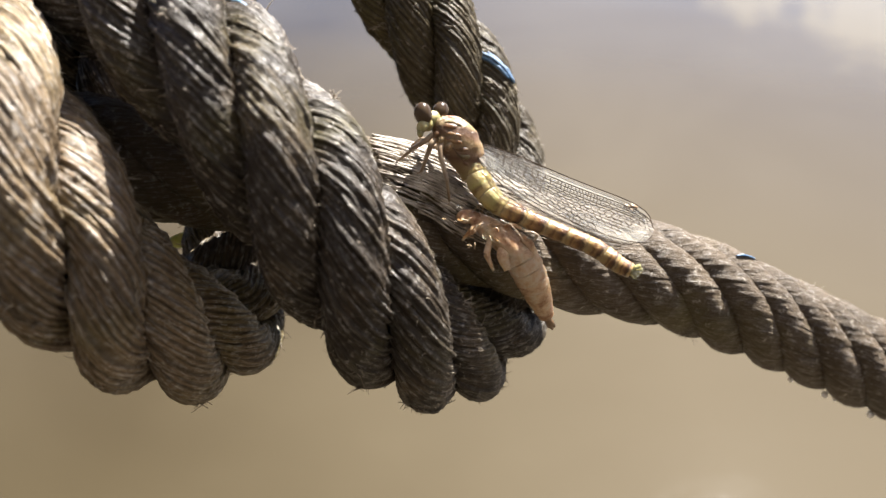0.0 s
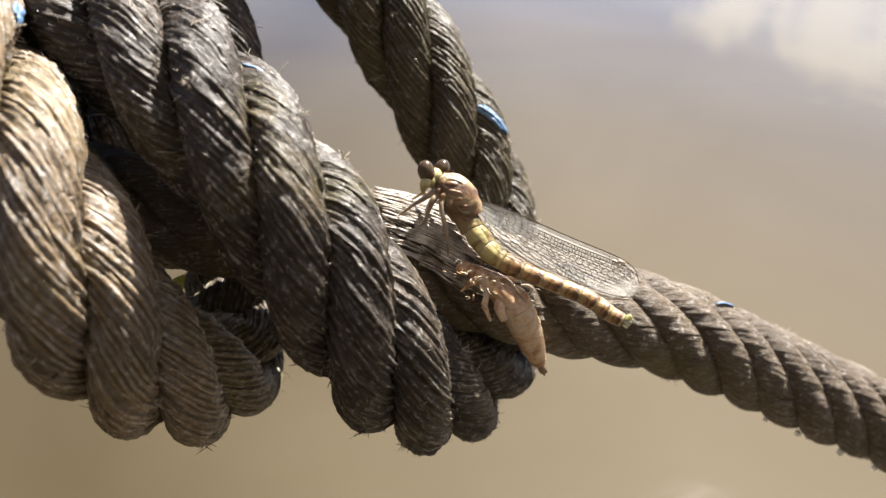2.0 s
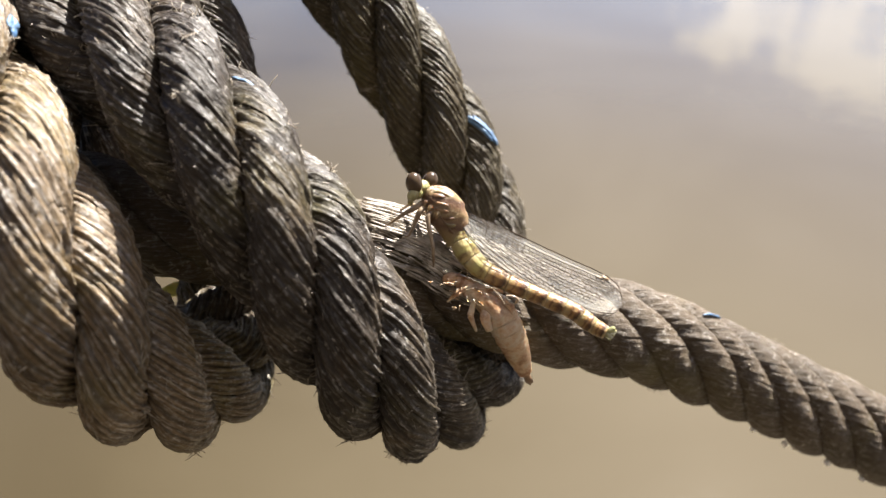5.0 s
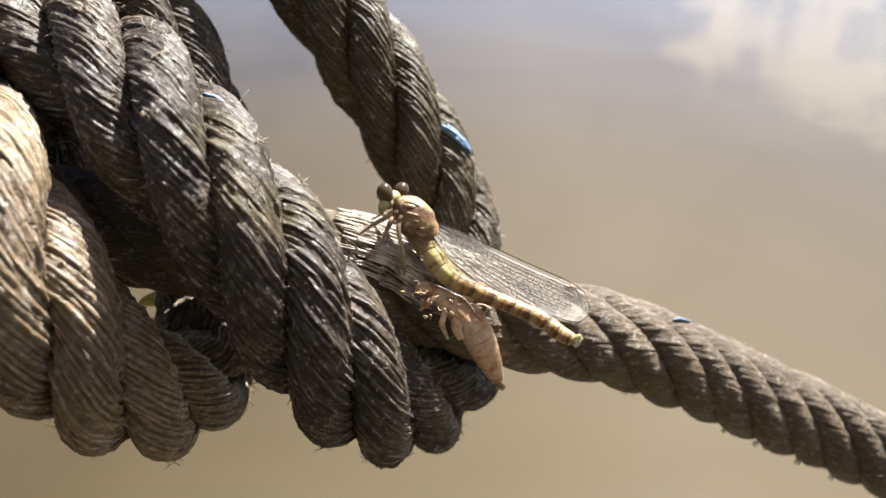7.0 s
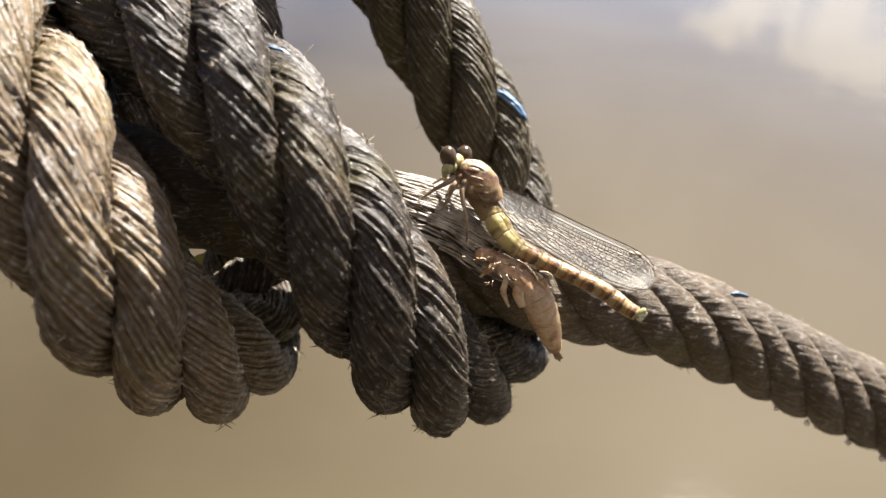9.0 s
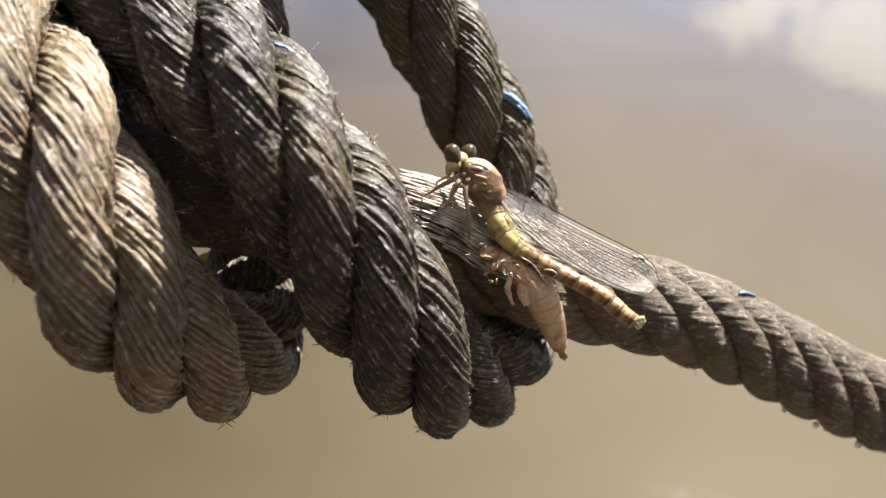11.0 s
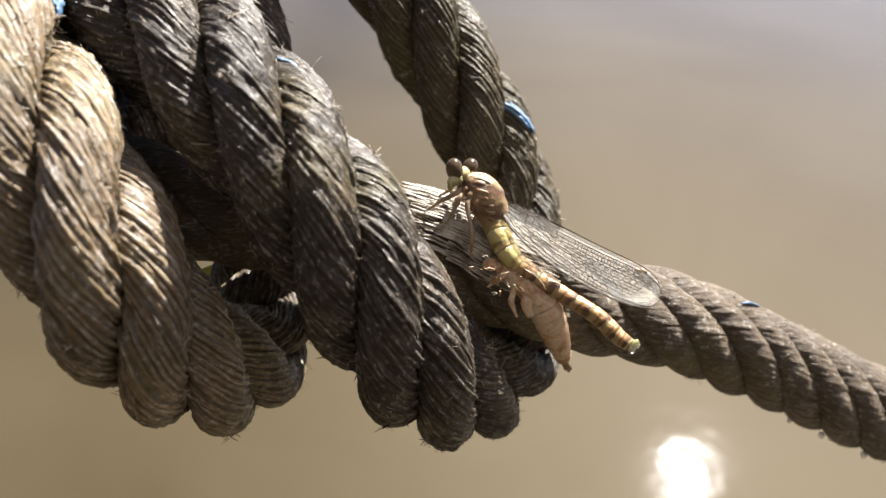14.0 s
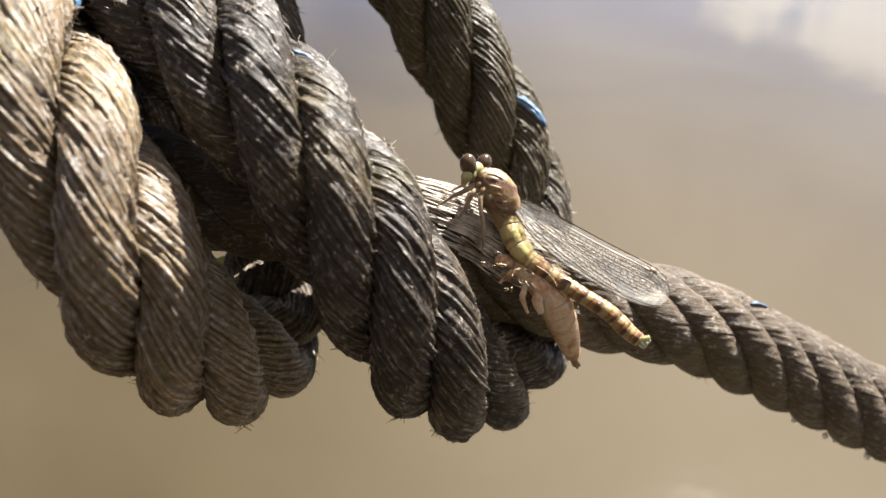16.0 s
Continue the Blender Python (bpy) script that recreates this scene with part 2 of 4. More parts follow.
M_HEAD = cuticle("pale_yellow_cuticle", (0.26, 0.185, 0.075), (0.42, 0.32, 0.145), (0.55, 0.45, 0.26))
M_FACE = cuticle("yellow_green_face", (0.40, 0.33, 0.13), (0.74, 0.64, 0.27), (0.90, 0.80, 0.42))
M_THORAX = thorax_skin()
M_SHOULDER = cuticle("pink_tan_cuticle", (0.36, 0.17, 0.08), (0.62, 0.37, 0.17), (0.78, 0.54, 0.30))
M_STRIPE = cuticle("brown_cuticle_stripe", (0.20, 0.095, 0.034), (0.31, 0.16, 0.065), (0.46, 0.27, 0.12))
M_GREEN = banded_skin("yellow_green_cuticle", [(0.0, (0.92, 0.74, 0.36)), (0.28, (0.92, 0.76, 0.32)), (0.50, (0.84, 0.74, 0.26)), (0.68, (0.32, 0.19, 0.065)), (0.82, (0.84, 0.64, 0.26)), (1.0, (0.92, 0.72, 0.36))], 0.35)
M_ABDO = banded_skin("banded_tan_cuticle", [(0.0, (0.80, 0.60, 0.29)), (0.24, (0.68, 0.43, 0.16)), (0.36, (0.26, 0.11, 0.036)), (0.48, (0.64, 0.38, 0.13)), (0.64, (0.26, 0.105, 0.034)), (0.80, (0.085, 0.034, 0.012)), (0.92, (0.78, 0.56, 0.27))], 0.25)
M_LEG = simple("pale_brown_leg", (0.20, 0.135, 0.08), (0.33, 0.25, 0.165), 600, 0.45)
M_CLEAR = simple("clear_pale_tip", (0.52, 0.50, 0.22), (0.74, 0.70, 0.46), 600, 0.12, Transmission_Weight=0.6, Coat_Weight=0.5)
M_SHELL = cuticle("papery_shed_skin", (0.50, 0.26, 0.12), (0.92, 0.61, 0.36), (1.0, 0.80, 0.56), 0.0, 0.5, 1.2)
M_THREAD = simple("pale_shed_thread", (0.26, 0.18, 0.11), (0.50, 0.40, 0.29), 700, 0.3)
M_SHELL_DARK = simple("brown_shed_skin", (0.13, 0.075, 0.04), (0.22, 0.13, 0.07), 500, 0.5, 0.00008)
M_LEAF = simple("green_leaf", (0.34, 0.40, 0.07), (0.55, 0.57, 0.17), 500, 0.4, Subsurface_Weight=0.4, Subsurface_Scale=0.0006)


# ---------------------------------------------------------------- building helpers
MM = 0.001


def thing(name, place_mm, label, category, group="", kind=""):
    """An Empty at a place given in millimetres along the first eye's axes."""
    ob = new(name)
    ob.empty_display_size = 0.005
    ob.matrix_world = BASE @ Matrix.Translation(Vector(place_mm) * MM)
    return tagged(ob, label, category, group, kind)


def mesh_part(name, verts, faces, material, parent, label="", uv=None, smooth=True, origin=(0, 0, 0), kind=""):
    """Links one mesh under parent; verts in millimetres in the parent's space, origin likewise."""
    v = (np.asarray(verts, float) - np.asarray(origin, float)) * MM
    f = faces if isinstance(faces, list) else np.asarray(faces).tolist()
    me = bpy.data.meshes.new(name)
    me.from_pydata(v.tolist(), [], f)
    me.polygons.foreach_set("use_smooth", [smooth] * len(me.polygons))
    if uv is not None:
        idx = np.empty(len(me.loops), int)
        me.loops.foreach_get("vertex_index", idx)
        layer = me.uv_layers.new(name="along")
        layer.data.foreach_set("uv", np.asarray(uv, float)[idx].ravel())
    me.materials.append(material)
    me.update()
    ob = new(name, me)
    ob.parent = parent
    ob.location = Vector(origin) * MM
    return tagged(ob, label, kind=kind)


def spline(points, step):
    """A smooth line through points, resampled at even steps."""
    p = np.asarray(points, float)
    p = np.vstack([2 * p[0] - p[1], p, 2 * p[-1] - p[-2]])
    t = np.concatenate([[0], np.cumsum(np.linalg.norm(np.diff(p, axis=0), axis=1) ** 0.5)])
    out = []
    for i in range(1, len(p) - 2):
        u = np.linspace(t[i], t[i + 1], 40, endpoint=False)[:, None]
        a1 = (t[i] - u) / (t[i] - t[i - 1]) * p[i - 1] + (u - t[i - 1]) / (t[i] - t[i - 1]) * p[i]
        a2 = (t[i + 1] - u) / (t[i + 1] - t[i]) * p[i] + (u - t[i]) / (t[i + 1] - t[i]) * p[i + 1]
        a3 = (t[i + 2] - u) / (t[i + 2] - t[i + 1]) * p[i + 1] + (u - t[i + 1]) / (t[i + 2] - t[i + 1]) * p[i + 2]
        b1 = (t[i + 1] - u) / (t[i + 1] - t[i - 1]) * a1 + (u - t[i - 1]) / (t[i + 1] - t[i - 1]) * a2
        b2 = (t[i + 2] - u) / (t[i + 2] - t[i]) * a2 + (u - t[i]) / (t[i + 2] - t[i]) * a3
        out.append((t[i + 1] - u) / (t[i + 1] - t[i]) * b1 + (u - t[i]) / (t[i + 1] - t[i]) * b2)
    out = np.vstack(out + [p[-2:-1]])
    s = np.concatenate([[0], np.cumsum(np.linalg.norm(np.diff(out, axis=0), axis=1))])
    q = np.linspace(0, s[-1], max(4, int(s[-1] / step) + 1))
    return np.stack([np.interp(q, s, out[:, k]) for k in range(3)], 1)


def unit(v):
    return v / np.maximum(np.linalg.norm(v, axis=-1, keepdims=True), 1e-12)


def carry_frame(line, first=(0, -1, 0)):
    """Tangent and two normals carried along a line without twist."""
    tan = unit(np.gradient(line, axis=0))
    n = np.asarray(first, float)
    nn = np.empty_like(line)
    for i, tg in enumerate(tan):
        n = n - tg * (n @ tg)
        n = n / np.linalg.norm(n)
        nn[i] = n
    return tan, nn, np.cross(tan, nn)


def tube_faces(rings, around, caps=True):
    i = np.arange(rings - 1)[:, None] * around
    j = np.arange(around)[None, :]
    k = (j + 1) % around
    f = np.stack([i + j, i + k, i + around + k, i + around + j], -1).reshape(-1, 4).tolist()
    if caps:
        f += [list(range(around))[::-1], list(range((rings - 1) * around, rings * around))]
    return f


def loft(points, radii, around=12, flat=1.0, first=(0, -1, 0), step=0.12, power=1.0):
    """A tapered limb: radii are spread over the points; flat squeezes the second axis."""
    pts = np.asarray(points, float)
    line = spline(pts, step)
    s = np.concatenate([[0], np.cumsum(np.linalg.norm(np.diff(line, axis=0), axis=1))])
    near = [int(np.argmin(np.linalg.norm(line - p, axis=1))) for p in pts]
    r = np.interp(s, s[near], radii)
    _, n, b = carry_frame(line, first)
    a = np.linspace(0, 2 * np.pi, around, endpoint=False)
    v = line[:, None] + r[:, None, None] * (np.cos(a)[None, :, None] * n[:, None] + flat * np.sin(a)[None, :, None] * b[:, None])
    return v.reshape(-1, 3), tube_faces(len(line), around)


def join(pieces):
    vs, fs, n = [], [], 0
    for v, f in pieces:
        vs.append(np.asarray(v))
        fs += [[i + n for i in q] for q in f]
        n += len(v)
    return np.vstack(vs), fs


def ball(centre, radii, rings=14, around=20, axis=None):
    """An ellipsoid; axis, if given, is the direction of its third radius."""
    th = np.linspace(0.04, np.pi - 0.04, rings)
    ph = np.linspace(0, 2 * np.pi, around, endpoint=False)
    v = np.stack([np.sin(th)[:, None] * np.cos(ph), np.sin(th)[:, None] * np.sin(ph), np.cos(th)[:, None] + 0 * ph], -1).reshape(-1, 3) * radii
    if axis is not None:
        v = v @ np.array(Vector(axis).to_track_quat("Z", "Y").to_matrix()).T
    return v + np.asarray(centre), tube_faces(rings, around)


def smooth_noise(rng, n, every, width=1):
    """Random values drawn every so many steps and joined smoothly."""
    k = max(4, int(n / every) + 3)
    raw = rng.normal(size=(k, width))
    x = np.linspace(0, k - 1.001, n)
    i = x.astype(int)
    f = (x - i)[:, None]
    f = f * f * (3 - 2 * f)
    return raw[i] * (1 - f) + raw[i + 1] * f


# ---------------------------------------------------------------- laid rope
def laid_rope(owner, points, diameter, lay, turn, seed, yarns=24, step=0.38, ring=4, hair=900, origin=(0, 0, 0), strands=4, far_along=0.0, markers=(), plump=1.0, material=None, rough=1.0, rib=1.0, shag=1.0):
    """Right-laid strands of left-laid yarns round a line, each strand a mesh of its own, with its loose fibres.
    diameter: one, or rows of (index in points, millimetres); turn: rows of (index in points, degrees)."""
    rng = np.random.default_rng(seed)
    axis = spline(points, step)
    n = len(axis)
    s = np.arange(n) * step
    near = [int(np.argmin(np.linalg.norm(axis - np.array(p), axis=1))) * step for p in points]

    def along(i):
        return float(np.interp(i, range(len(points)), near))

    _, nn, bb = carry_frame(axis)
    rows = diameter if isinstance(diameter, list) else [(0, diameter)]
    dia = np.interp(s, [along(i) for i, _ in rows], [d for _, d in rows])
    half = math.sin(math.pi / strands)
    sr = dia / 2 * half / (1 + half)
    sr = sr * plump
    hr = dia / 2 - sr
    ts, ta = [along(i) for i, _ in turn], [d for _, d in turn]
    theta = np.radians(np.interp(s, ts, ta) + 360 / lay * (np.minimum(s - ts[0], 0) + np.maximum(s - ts[-1], 0)))
    around = yarns * ring
    strand_verts = []
    for k in range(strands):
        th = theta + k * 2 * np.pi / strands + 0.05 * smooth_noise(rng, n, 40)[:, 0]
        wob = hr * (1 + 0.03 * smooth_noise(rng, n, 25)[:, 0])
        line = axis + wob[:, None] * (np.cos(th)[:, None] * nn + np.sin(th)[:, None] * bb)
        tan, n1, b1 = carry_frame(line)
        ls = np.concatenate([[0], np.cumsum(np.linalg.norm(np.diff(line, axis=0), axis=1))])
        twist = -ls / (sr.mean() * 1.25) + 0.25 * smooth_noise(rng, n, 45)[:, 0]
        j = np.arange(around)
        bump = np.abs(np.cos(np.pi * j / ring)) ** 0.7
        yarn_id = ((j + ring // 2) // ring) % yarns
        per = (smooth_noise(rng, n, 18, yarns) + 1.1 * smooth_noise(rng, n, 4, yarns))[:, yarn_id]
        fine = rng.normal(size=(n, around))
        matted = np.clip(0.80 + 0.38 * smooth_noise(rng, n, 14, yarns)[:, yarn_id] + 0.25 * smooth_noise(rng, n, 60), 0.15, 1.35)
        r = 1.05 * sr[:, None] * (0.89 + 0.05 * (1 - rib) + 0.090 * rib * bump[None, :] * matted + 0.024 * rough * per + 0.020 * rough * fine)
        ang = 2 * np.pi * j / around + twist[:, None] + 0.045 * smooth_noise(rng, n, 7, yarns)[:, yarn_id]
        out = np.cos(ang)[..., None] * n1[:, None] + np.sin(ang)[..., None] * b1[:, None]
        v = line[:, None] + r[..., None] * out
        uv = np.stack(np.broadcast_arrays(j[None, :] / around + k * 2.0, ls[:, None] / 20.0 + far_along), -1).reshape(-1, 2)
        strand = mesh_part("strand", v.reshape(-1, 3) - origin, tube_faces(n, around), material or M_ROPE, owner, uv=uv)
        strand_verts.append((strand, v))
        # loose fibres that have worked out of this strand
        vs, fs = [], []
        away = unit(line - axis)
        def fibre(p0, way, o, length, w, bend):
            side = unit(np.cross(way, o + 1e-3))
            up = np.cross(side, way)
            cuts = 3 if length < 1.1 else 6
            b = len(vs)
            for q in np.linspace(0, 1, cuts):
                pc = p0 + way * length * (np.sin(1.9 * q) / 1.9 if cuts > 3 else q) + bend * q * q
                taper = 1.0 - 0.65 * q
                vs.extend([pc + side * w * taper, pc - side * w * 0.5 * taper + up * w * 0.87 * taper, pc - side * w * 0.5 * taper - up * w * 0.87 * taper])
            for q in range(0, 3 * (cuts - 1), 3):
                fs.extend([b + q + x, b + q + (x + 1) % 3, b + q + 3 + (x + 1) % 3, b + q + 3 + x] for x in range(3))
            fs.append([b + 3 * cuts - 3, b + 3 * cuts - 2, b + 3 * cuts - 1])

        for _ in range(hair):
            i = int(rng.integers(2, n - 3))
            c = int(rng.integers(around))
            o = out[i, c]
            if o @ away[i] < 0.05:
                continue
            run = unit(v[i + 2, c] - v[i, c]) * (1 if rng.random() < 0.6 else -1)
            length = 0.25 + 0.75 * rng.random() ** 3 if rng.random() > 0.0012 else rng.uniform(1.2, 2.4)
            way = unit(run * 0.9 + o * rng.uniform(0.05, 0.95) + rng.normal(size=3) * 0.25)
            length *= shag
            w = 0.03 + 0.09 * rng.random() ** 3
            bend = rng.normal(size=3) * (0.5 if length < 1.1 else 0.75) * length
            if rng.random() < 0.16:
                # a short split flake that lies along the yarn
                length, w = rng.uniform(0.3, 0.75), rng.uniform(0.08, 0.15)
                way = unit(run + o * rng.uniform(0.0, 0.25) + rng.normal(size=3) * 0.15)
            fibre(v[i, c] - o * 0.05, way, o, length, w, bend)
            if rng.random() < 0.012:
                # a tuft where a yarn has broken
                for _ in range(9):
                    at_c = (c + int(rng.integers(-2, 3))) % around
                    lie = unit(run * 0.8 + o * rng.uniform(0.3, 0.8) + rng.normal(size=3) * 0.22)
                    fibre(v[i, at_c] - o * 0.06, lie, o, rng.uniform(0.3, 0.75), rng.uniform(0.06, 0.13), rng.normal(size=3) * 0.5)
        if vs:
            fz = mesh_part("fuzz", np.array(vs) - origin, fs, M_FUZZ, strand, "fine pale frayed fibres standing off the strand", kind="stuff")
    # short lengths of coloured marker yarn that show in the lay
    for place, length, many, lo, hi in markers:
        lo, hi = int(along(lo) / step), int(along(min(hi, len(points) - 1)) / step)
        gaps = [np.linalg.norm(v - np.array(place), axis=2) + 99.0 * ((np.arange(n) < lo) | (np.arange(n) > hi))[:, None] for _, v in strand_verts]
        k = int(np.argmin([q.min() for q in gaps]))
        i, c = np.unravel_index(int(np.argmin(gaps[k])), gaps[k].shape)
        strand, v = strand_verts[k]
        c = int(round(c / ring) * ring) % around
        cnt = max(3, int(length / 2 / step))
        i0, i1 = max(0, i - cnt), min(n, i + cnt)
        wide = 0.42 if many > 1 else 0.26
        for side in (0, 1, -1)[:many]:
            ridge = v[i0 + side % 2:i1 - side % 2, (c + side * (ring - 1)) % around]
            ridge = ridge + 0.12 * unit(ridge - axis[i0 + side % 2:i1 - side % 2])
            tv, tf = loft(ridge[:: max(1, len(ridge) // 8)], [0.6 * wide] + [wide] * (len(ridge[:: max(1, len(ridge) // 8)]) - 2) + [0.5 * wide], 8, 0.6)
            mesh_part("marker_yarn", tv - origin, tf, M_BLUE, strand, "blue marker yarn")
    return axis


COIL_AT = (-20.0, 80.0, 8.0)
COIL = [(-69.1, 82.6, 56.1), (-54.2, 71.5, 34.3), (-47.0, 66.1, 22.1), (-41.1, 63.8, 12.9), (-35.8, 64.9, 2.5), (-33.5, 69.4, -3.9), (-31.3, 75.5, -7.8), (-29.4, 82.3, -9.9), (-28.0, 89.2, -9.4), (-26.7, 96.2, -0.7), (-29.5, 99.3, 11.3), (-30.2, 98.8, 21.6), (-32.0, 95.4, 31.4), (-36.1, 92.4, 38.2), (-43.3, 88.7, 43.4), (-44.2, 81.8, 42.9), (-41.9, 76.7, 33.6), (-34.6, 73.5, 28.3), (-29.8, 71.5, 24.9), (-25.4, 69.9, 20.5), (-17.4, 69.1, 11.3), (-11.1, 71.6, 0.9), (-6.0, 77.0, -7.1), (-2.0, 83.7, -11.0), (2.2, 91.2, -12.0), (6.3, 98.0, -9.2), (8.3, 102.4, 1.5), (7.0, 102.3, 13.4), (3.4, 100.8, 21.6), (-1.5, 99.3, 30.2), (-8.1, 98.6, 40.5), (-17.3, 97.2, 52.8), (-30.0, 95.5, 67.7)]
# the strands' turn, in degrees, at places along COIL
COIL_TURN = [(1.81, 17.5), (2.96, 110.5), (4.11, 200.2), (6.0, 318.6), (8.0, 423.6), (12.0, 725.0), (19.0, 1147.0), (19.97, 1236.8), (20.97, 1331.6), (22.0, 1423.3)]
coil = thing("mooring_rope", COIL_AT, "weathered four-strand mooring rope wound in tight turns round another rope", "rope")
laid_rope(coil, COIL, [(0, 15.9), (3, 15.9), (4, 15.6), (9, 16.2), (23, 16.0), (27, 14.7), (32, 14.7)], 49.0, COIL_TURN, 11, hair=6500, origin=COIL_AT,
          markers=[((7.4, 96.0, 25.2), 5.0, 3, 25, 32), ((-19.4, 67.5, 24.4), 0.8, 1, 17, 22), ((-40.0, 66.0, 28.0), 3.0, 2, 0, 4)])
# the standing part of the same rope, which passes behind the turns
BACK = [(-59.7, 93.8, 55.1), (-51.5, 94.1, 40.0), (-45.1, 94.1, 26.2), (-42.5, 98.0, 15.8), (-42.3, 105.2, 8.4)]
laid_rope(coil, BACK, 15.5, 49.0, [(0, 0.0)], 12, hair=200, origin=COIL_AT, step=0.7, far_along=12.0)

LINE_AT = (-24.0, 82.5, 8.5)
LINE = [(-61.66, 80.0, 16.17), (-48.88, 81.0, 13.52), (-33.64, 82.0, 9.85), (-18.0, 83.0, 7.81), (-3.98, 84.4, 5.27), (2.59, 85.5, 2.53), (14.02, 88.0, -0.64),
        (30.66, 92.5, -4.6), (43.1, 97.0, -9.2), (55.42, 101.0, -14.5), (71.98, 106.0, -21.8), (95.53, 112.0, -33.4)]
line_rope = thing("taut_rope", LINE_AT, "taut weathered six-strand rope running through the coil, worn smooth", "rope")
laid_rope(line_rope, LINE, [(0, 13.2), (6, 13.5), (8, 13.3), (11, 12.9)], 46.0, [(0, -18.0)], 23, yarns=15, hair=800, origin=LINE_AT, strands=6, plump=1.22, material=M_LINE, rough=0.45, rib=0.3, shag=0.5, markers=[((39.3, 92.0, -1.7), 1.2, 1, 0, 12)])



def straw_fibres():
    """Pale yarn worn open along the top of the taut rope, where it leaves the turns."""
    rng = np.random.default_rng(77)
    axis = spline(LINE, 0.4)
    _, nn, bb = carry_frame(axis)
    pieces = []
    lo, hi = int(np.argmin(np.abs(axis[:, 0] + 9.5))), int(np.argmin(np.abs(axis[:, 0] - 3.5)))
    for _ in range(420):
        i0 = int(rng.integers(lo, hi - 6))
        cnt = int(rng.integers(12, 30))
        idx = np.arange(i0, min(i0 + cnt, len(axis) - 1))[::3]
        if len(idx) < 3:
            continue
        q = np.linspace(0, 1, len(idx))
        ang = rng.uniform(-2.3, 0.15) + rng.normal(0.12, 0.05) * q + rng.normal(0, 0.010, len(idx))
        rad = 6.7 + 0.4 * rng.random() + 0.25 * rng.random() * q ** 2
        line = axis[idx] + rad[:, None] * (np.cos(ang)[:, None] * nn[idx] + np.sin(ang)[:, None] * bb[idx])
        r = rng.uniform(0.07, 0.20)
        pieces.append(loft(line, np.linspace(r, r * 0.4, len(idx)), 5, 0.7, step=0.5))
    v, f = join(pieces)
    return mesh_part("worn_yarn", v - np.array(LINE_AT), f, M_STRAW, line_rope, "pale straw-like yarn worn open on top", kind="stuff")


straw_fibres()

# drops of water that hang from the taut rope's underside, sun glint painted as white
LINE_RUN = spline(LINE, 0.5)
for x, size in ((50.5, 0.36), (56.5, 0.44), (58.2, 0.30), (64.5, 0.50), (71.0, 0.46)):
    under = LINE_RUN[int(np.argmin(np.abs(LINE_RUN[:, 0] - x)))] + np.array((-2.6, -0.6, -6.0))
    drop_v, drop_f = ball(under - np.array(LINE_AT), (size, size, size * 1.2), 12, 16)
    mesh_part("water_drop", drop_v, drop_f, M_DROP, line_rope, "hanging water drop, whitened in place of its sun glint")

# ---------------------------------------------------------------- water
def water_sheet():
    near = np.arange(-2.0, 4.0, 0.03)
    far = 4.0 * 1.25 ** np.arange(0, 28)
    xs = np.concatenate([-2.0 - (far - 4.0)[:0:-1], near, far])
    ys = np.concatenate([-1.0 - (far - 4.0)[:0:-1], np.arange(-1.0, 4.0, 0.03), far])
    x, y = np.meshgrid(xs, ys, indexing="ij")
    rng = np.random.default_rng(5)
    z = np.zeros_like(x)
    for _ in range(26):
        wl = rng.uniform(0.25, 1.4)
        d = rng.normal(1.2, 0.6)
        k = 2 * np.pi / wl
        z += 0.00032 * wl * np.sin(k * (x * math.cos(d) + y * math.sin(d)) + rng.uniform(0, 6.28))
    z *= np.clip((6.0 - np.hypot(x, y)) / 3.0, 0, 1)
    nx, ny = x.shape
    i = np.arange(nx * ny).reshape(nx, ny)
    f = np.stack([i[:-1, :-1], i[1:, :-1], i[1:, 1:], i[:-1, 1:]], -1).reshape(-1, 4)
    me = bpy.data.meshes.new("water")
    me.from_pydata(np.stack([x, y, z], -1).reshape(-1, 3).tolist(), [], f.tolist())
    me.polygons.foreach_set("use_smooth", [True] * len(me.polygons))
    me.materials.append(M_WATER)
    me.update()
    return tagged(new("water", me), "silty brown river water with soft ripples", "water", kind="structure")


water = water_sheet()

# ---------------------------------------------------------------- unseen wall added at the camera's back to block sky light
M_BLOCKER = simple("dark_blocker_face", (0.016, 0.011, 0.007), (0.045, 0.033, 0.021), 6, 0.75, 0.01)


def blocker_wall():
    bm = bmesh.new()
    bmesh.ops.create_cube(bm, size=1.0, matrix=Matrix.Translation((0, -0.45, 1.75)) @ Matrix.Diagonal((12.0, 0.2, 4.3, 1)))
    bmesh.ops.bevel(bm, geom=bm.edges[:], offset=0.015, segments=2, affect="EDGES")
    me = bpy.data.meshes.new("wall_blocker")
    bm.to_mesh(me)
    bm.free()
    me.materials.append(M_BLOCKER)
    return tagged(new("wall_blocker", me), "unseen dark wall added behind the camera to block sky light", "wall", kind="structure")


blocker_wall()

# ---------------------------------------------------------------- damselfly
FLY_AT = (1.0, 77.5, 9.5)
O = np.array(FLY_AT)
fly = thing("damselfly", LINE_AT, "freshly emerged pale tan damselfly with clear folded wings", "insect")
PIV = np.array(LINE_AT)


def fly_part(name, vf, mat, parent=None, label="", origin=None, base=None, uv=None):
    """A part of the fly; coordinates in millimetres along the first eye's axes."""
    v, f = vf
    base = PIV if base is None else np.array(base)
    org = base if origin is None else np.array(origin)
    return mesh_part(name, np.asarray(v) - base, f, mat, parent or fly, label, origin=org - base, uv=uv)


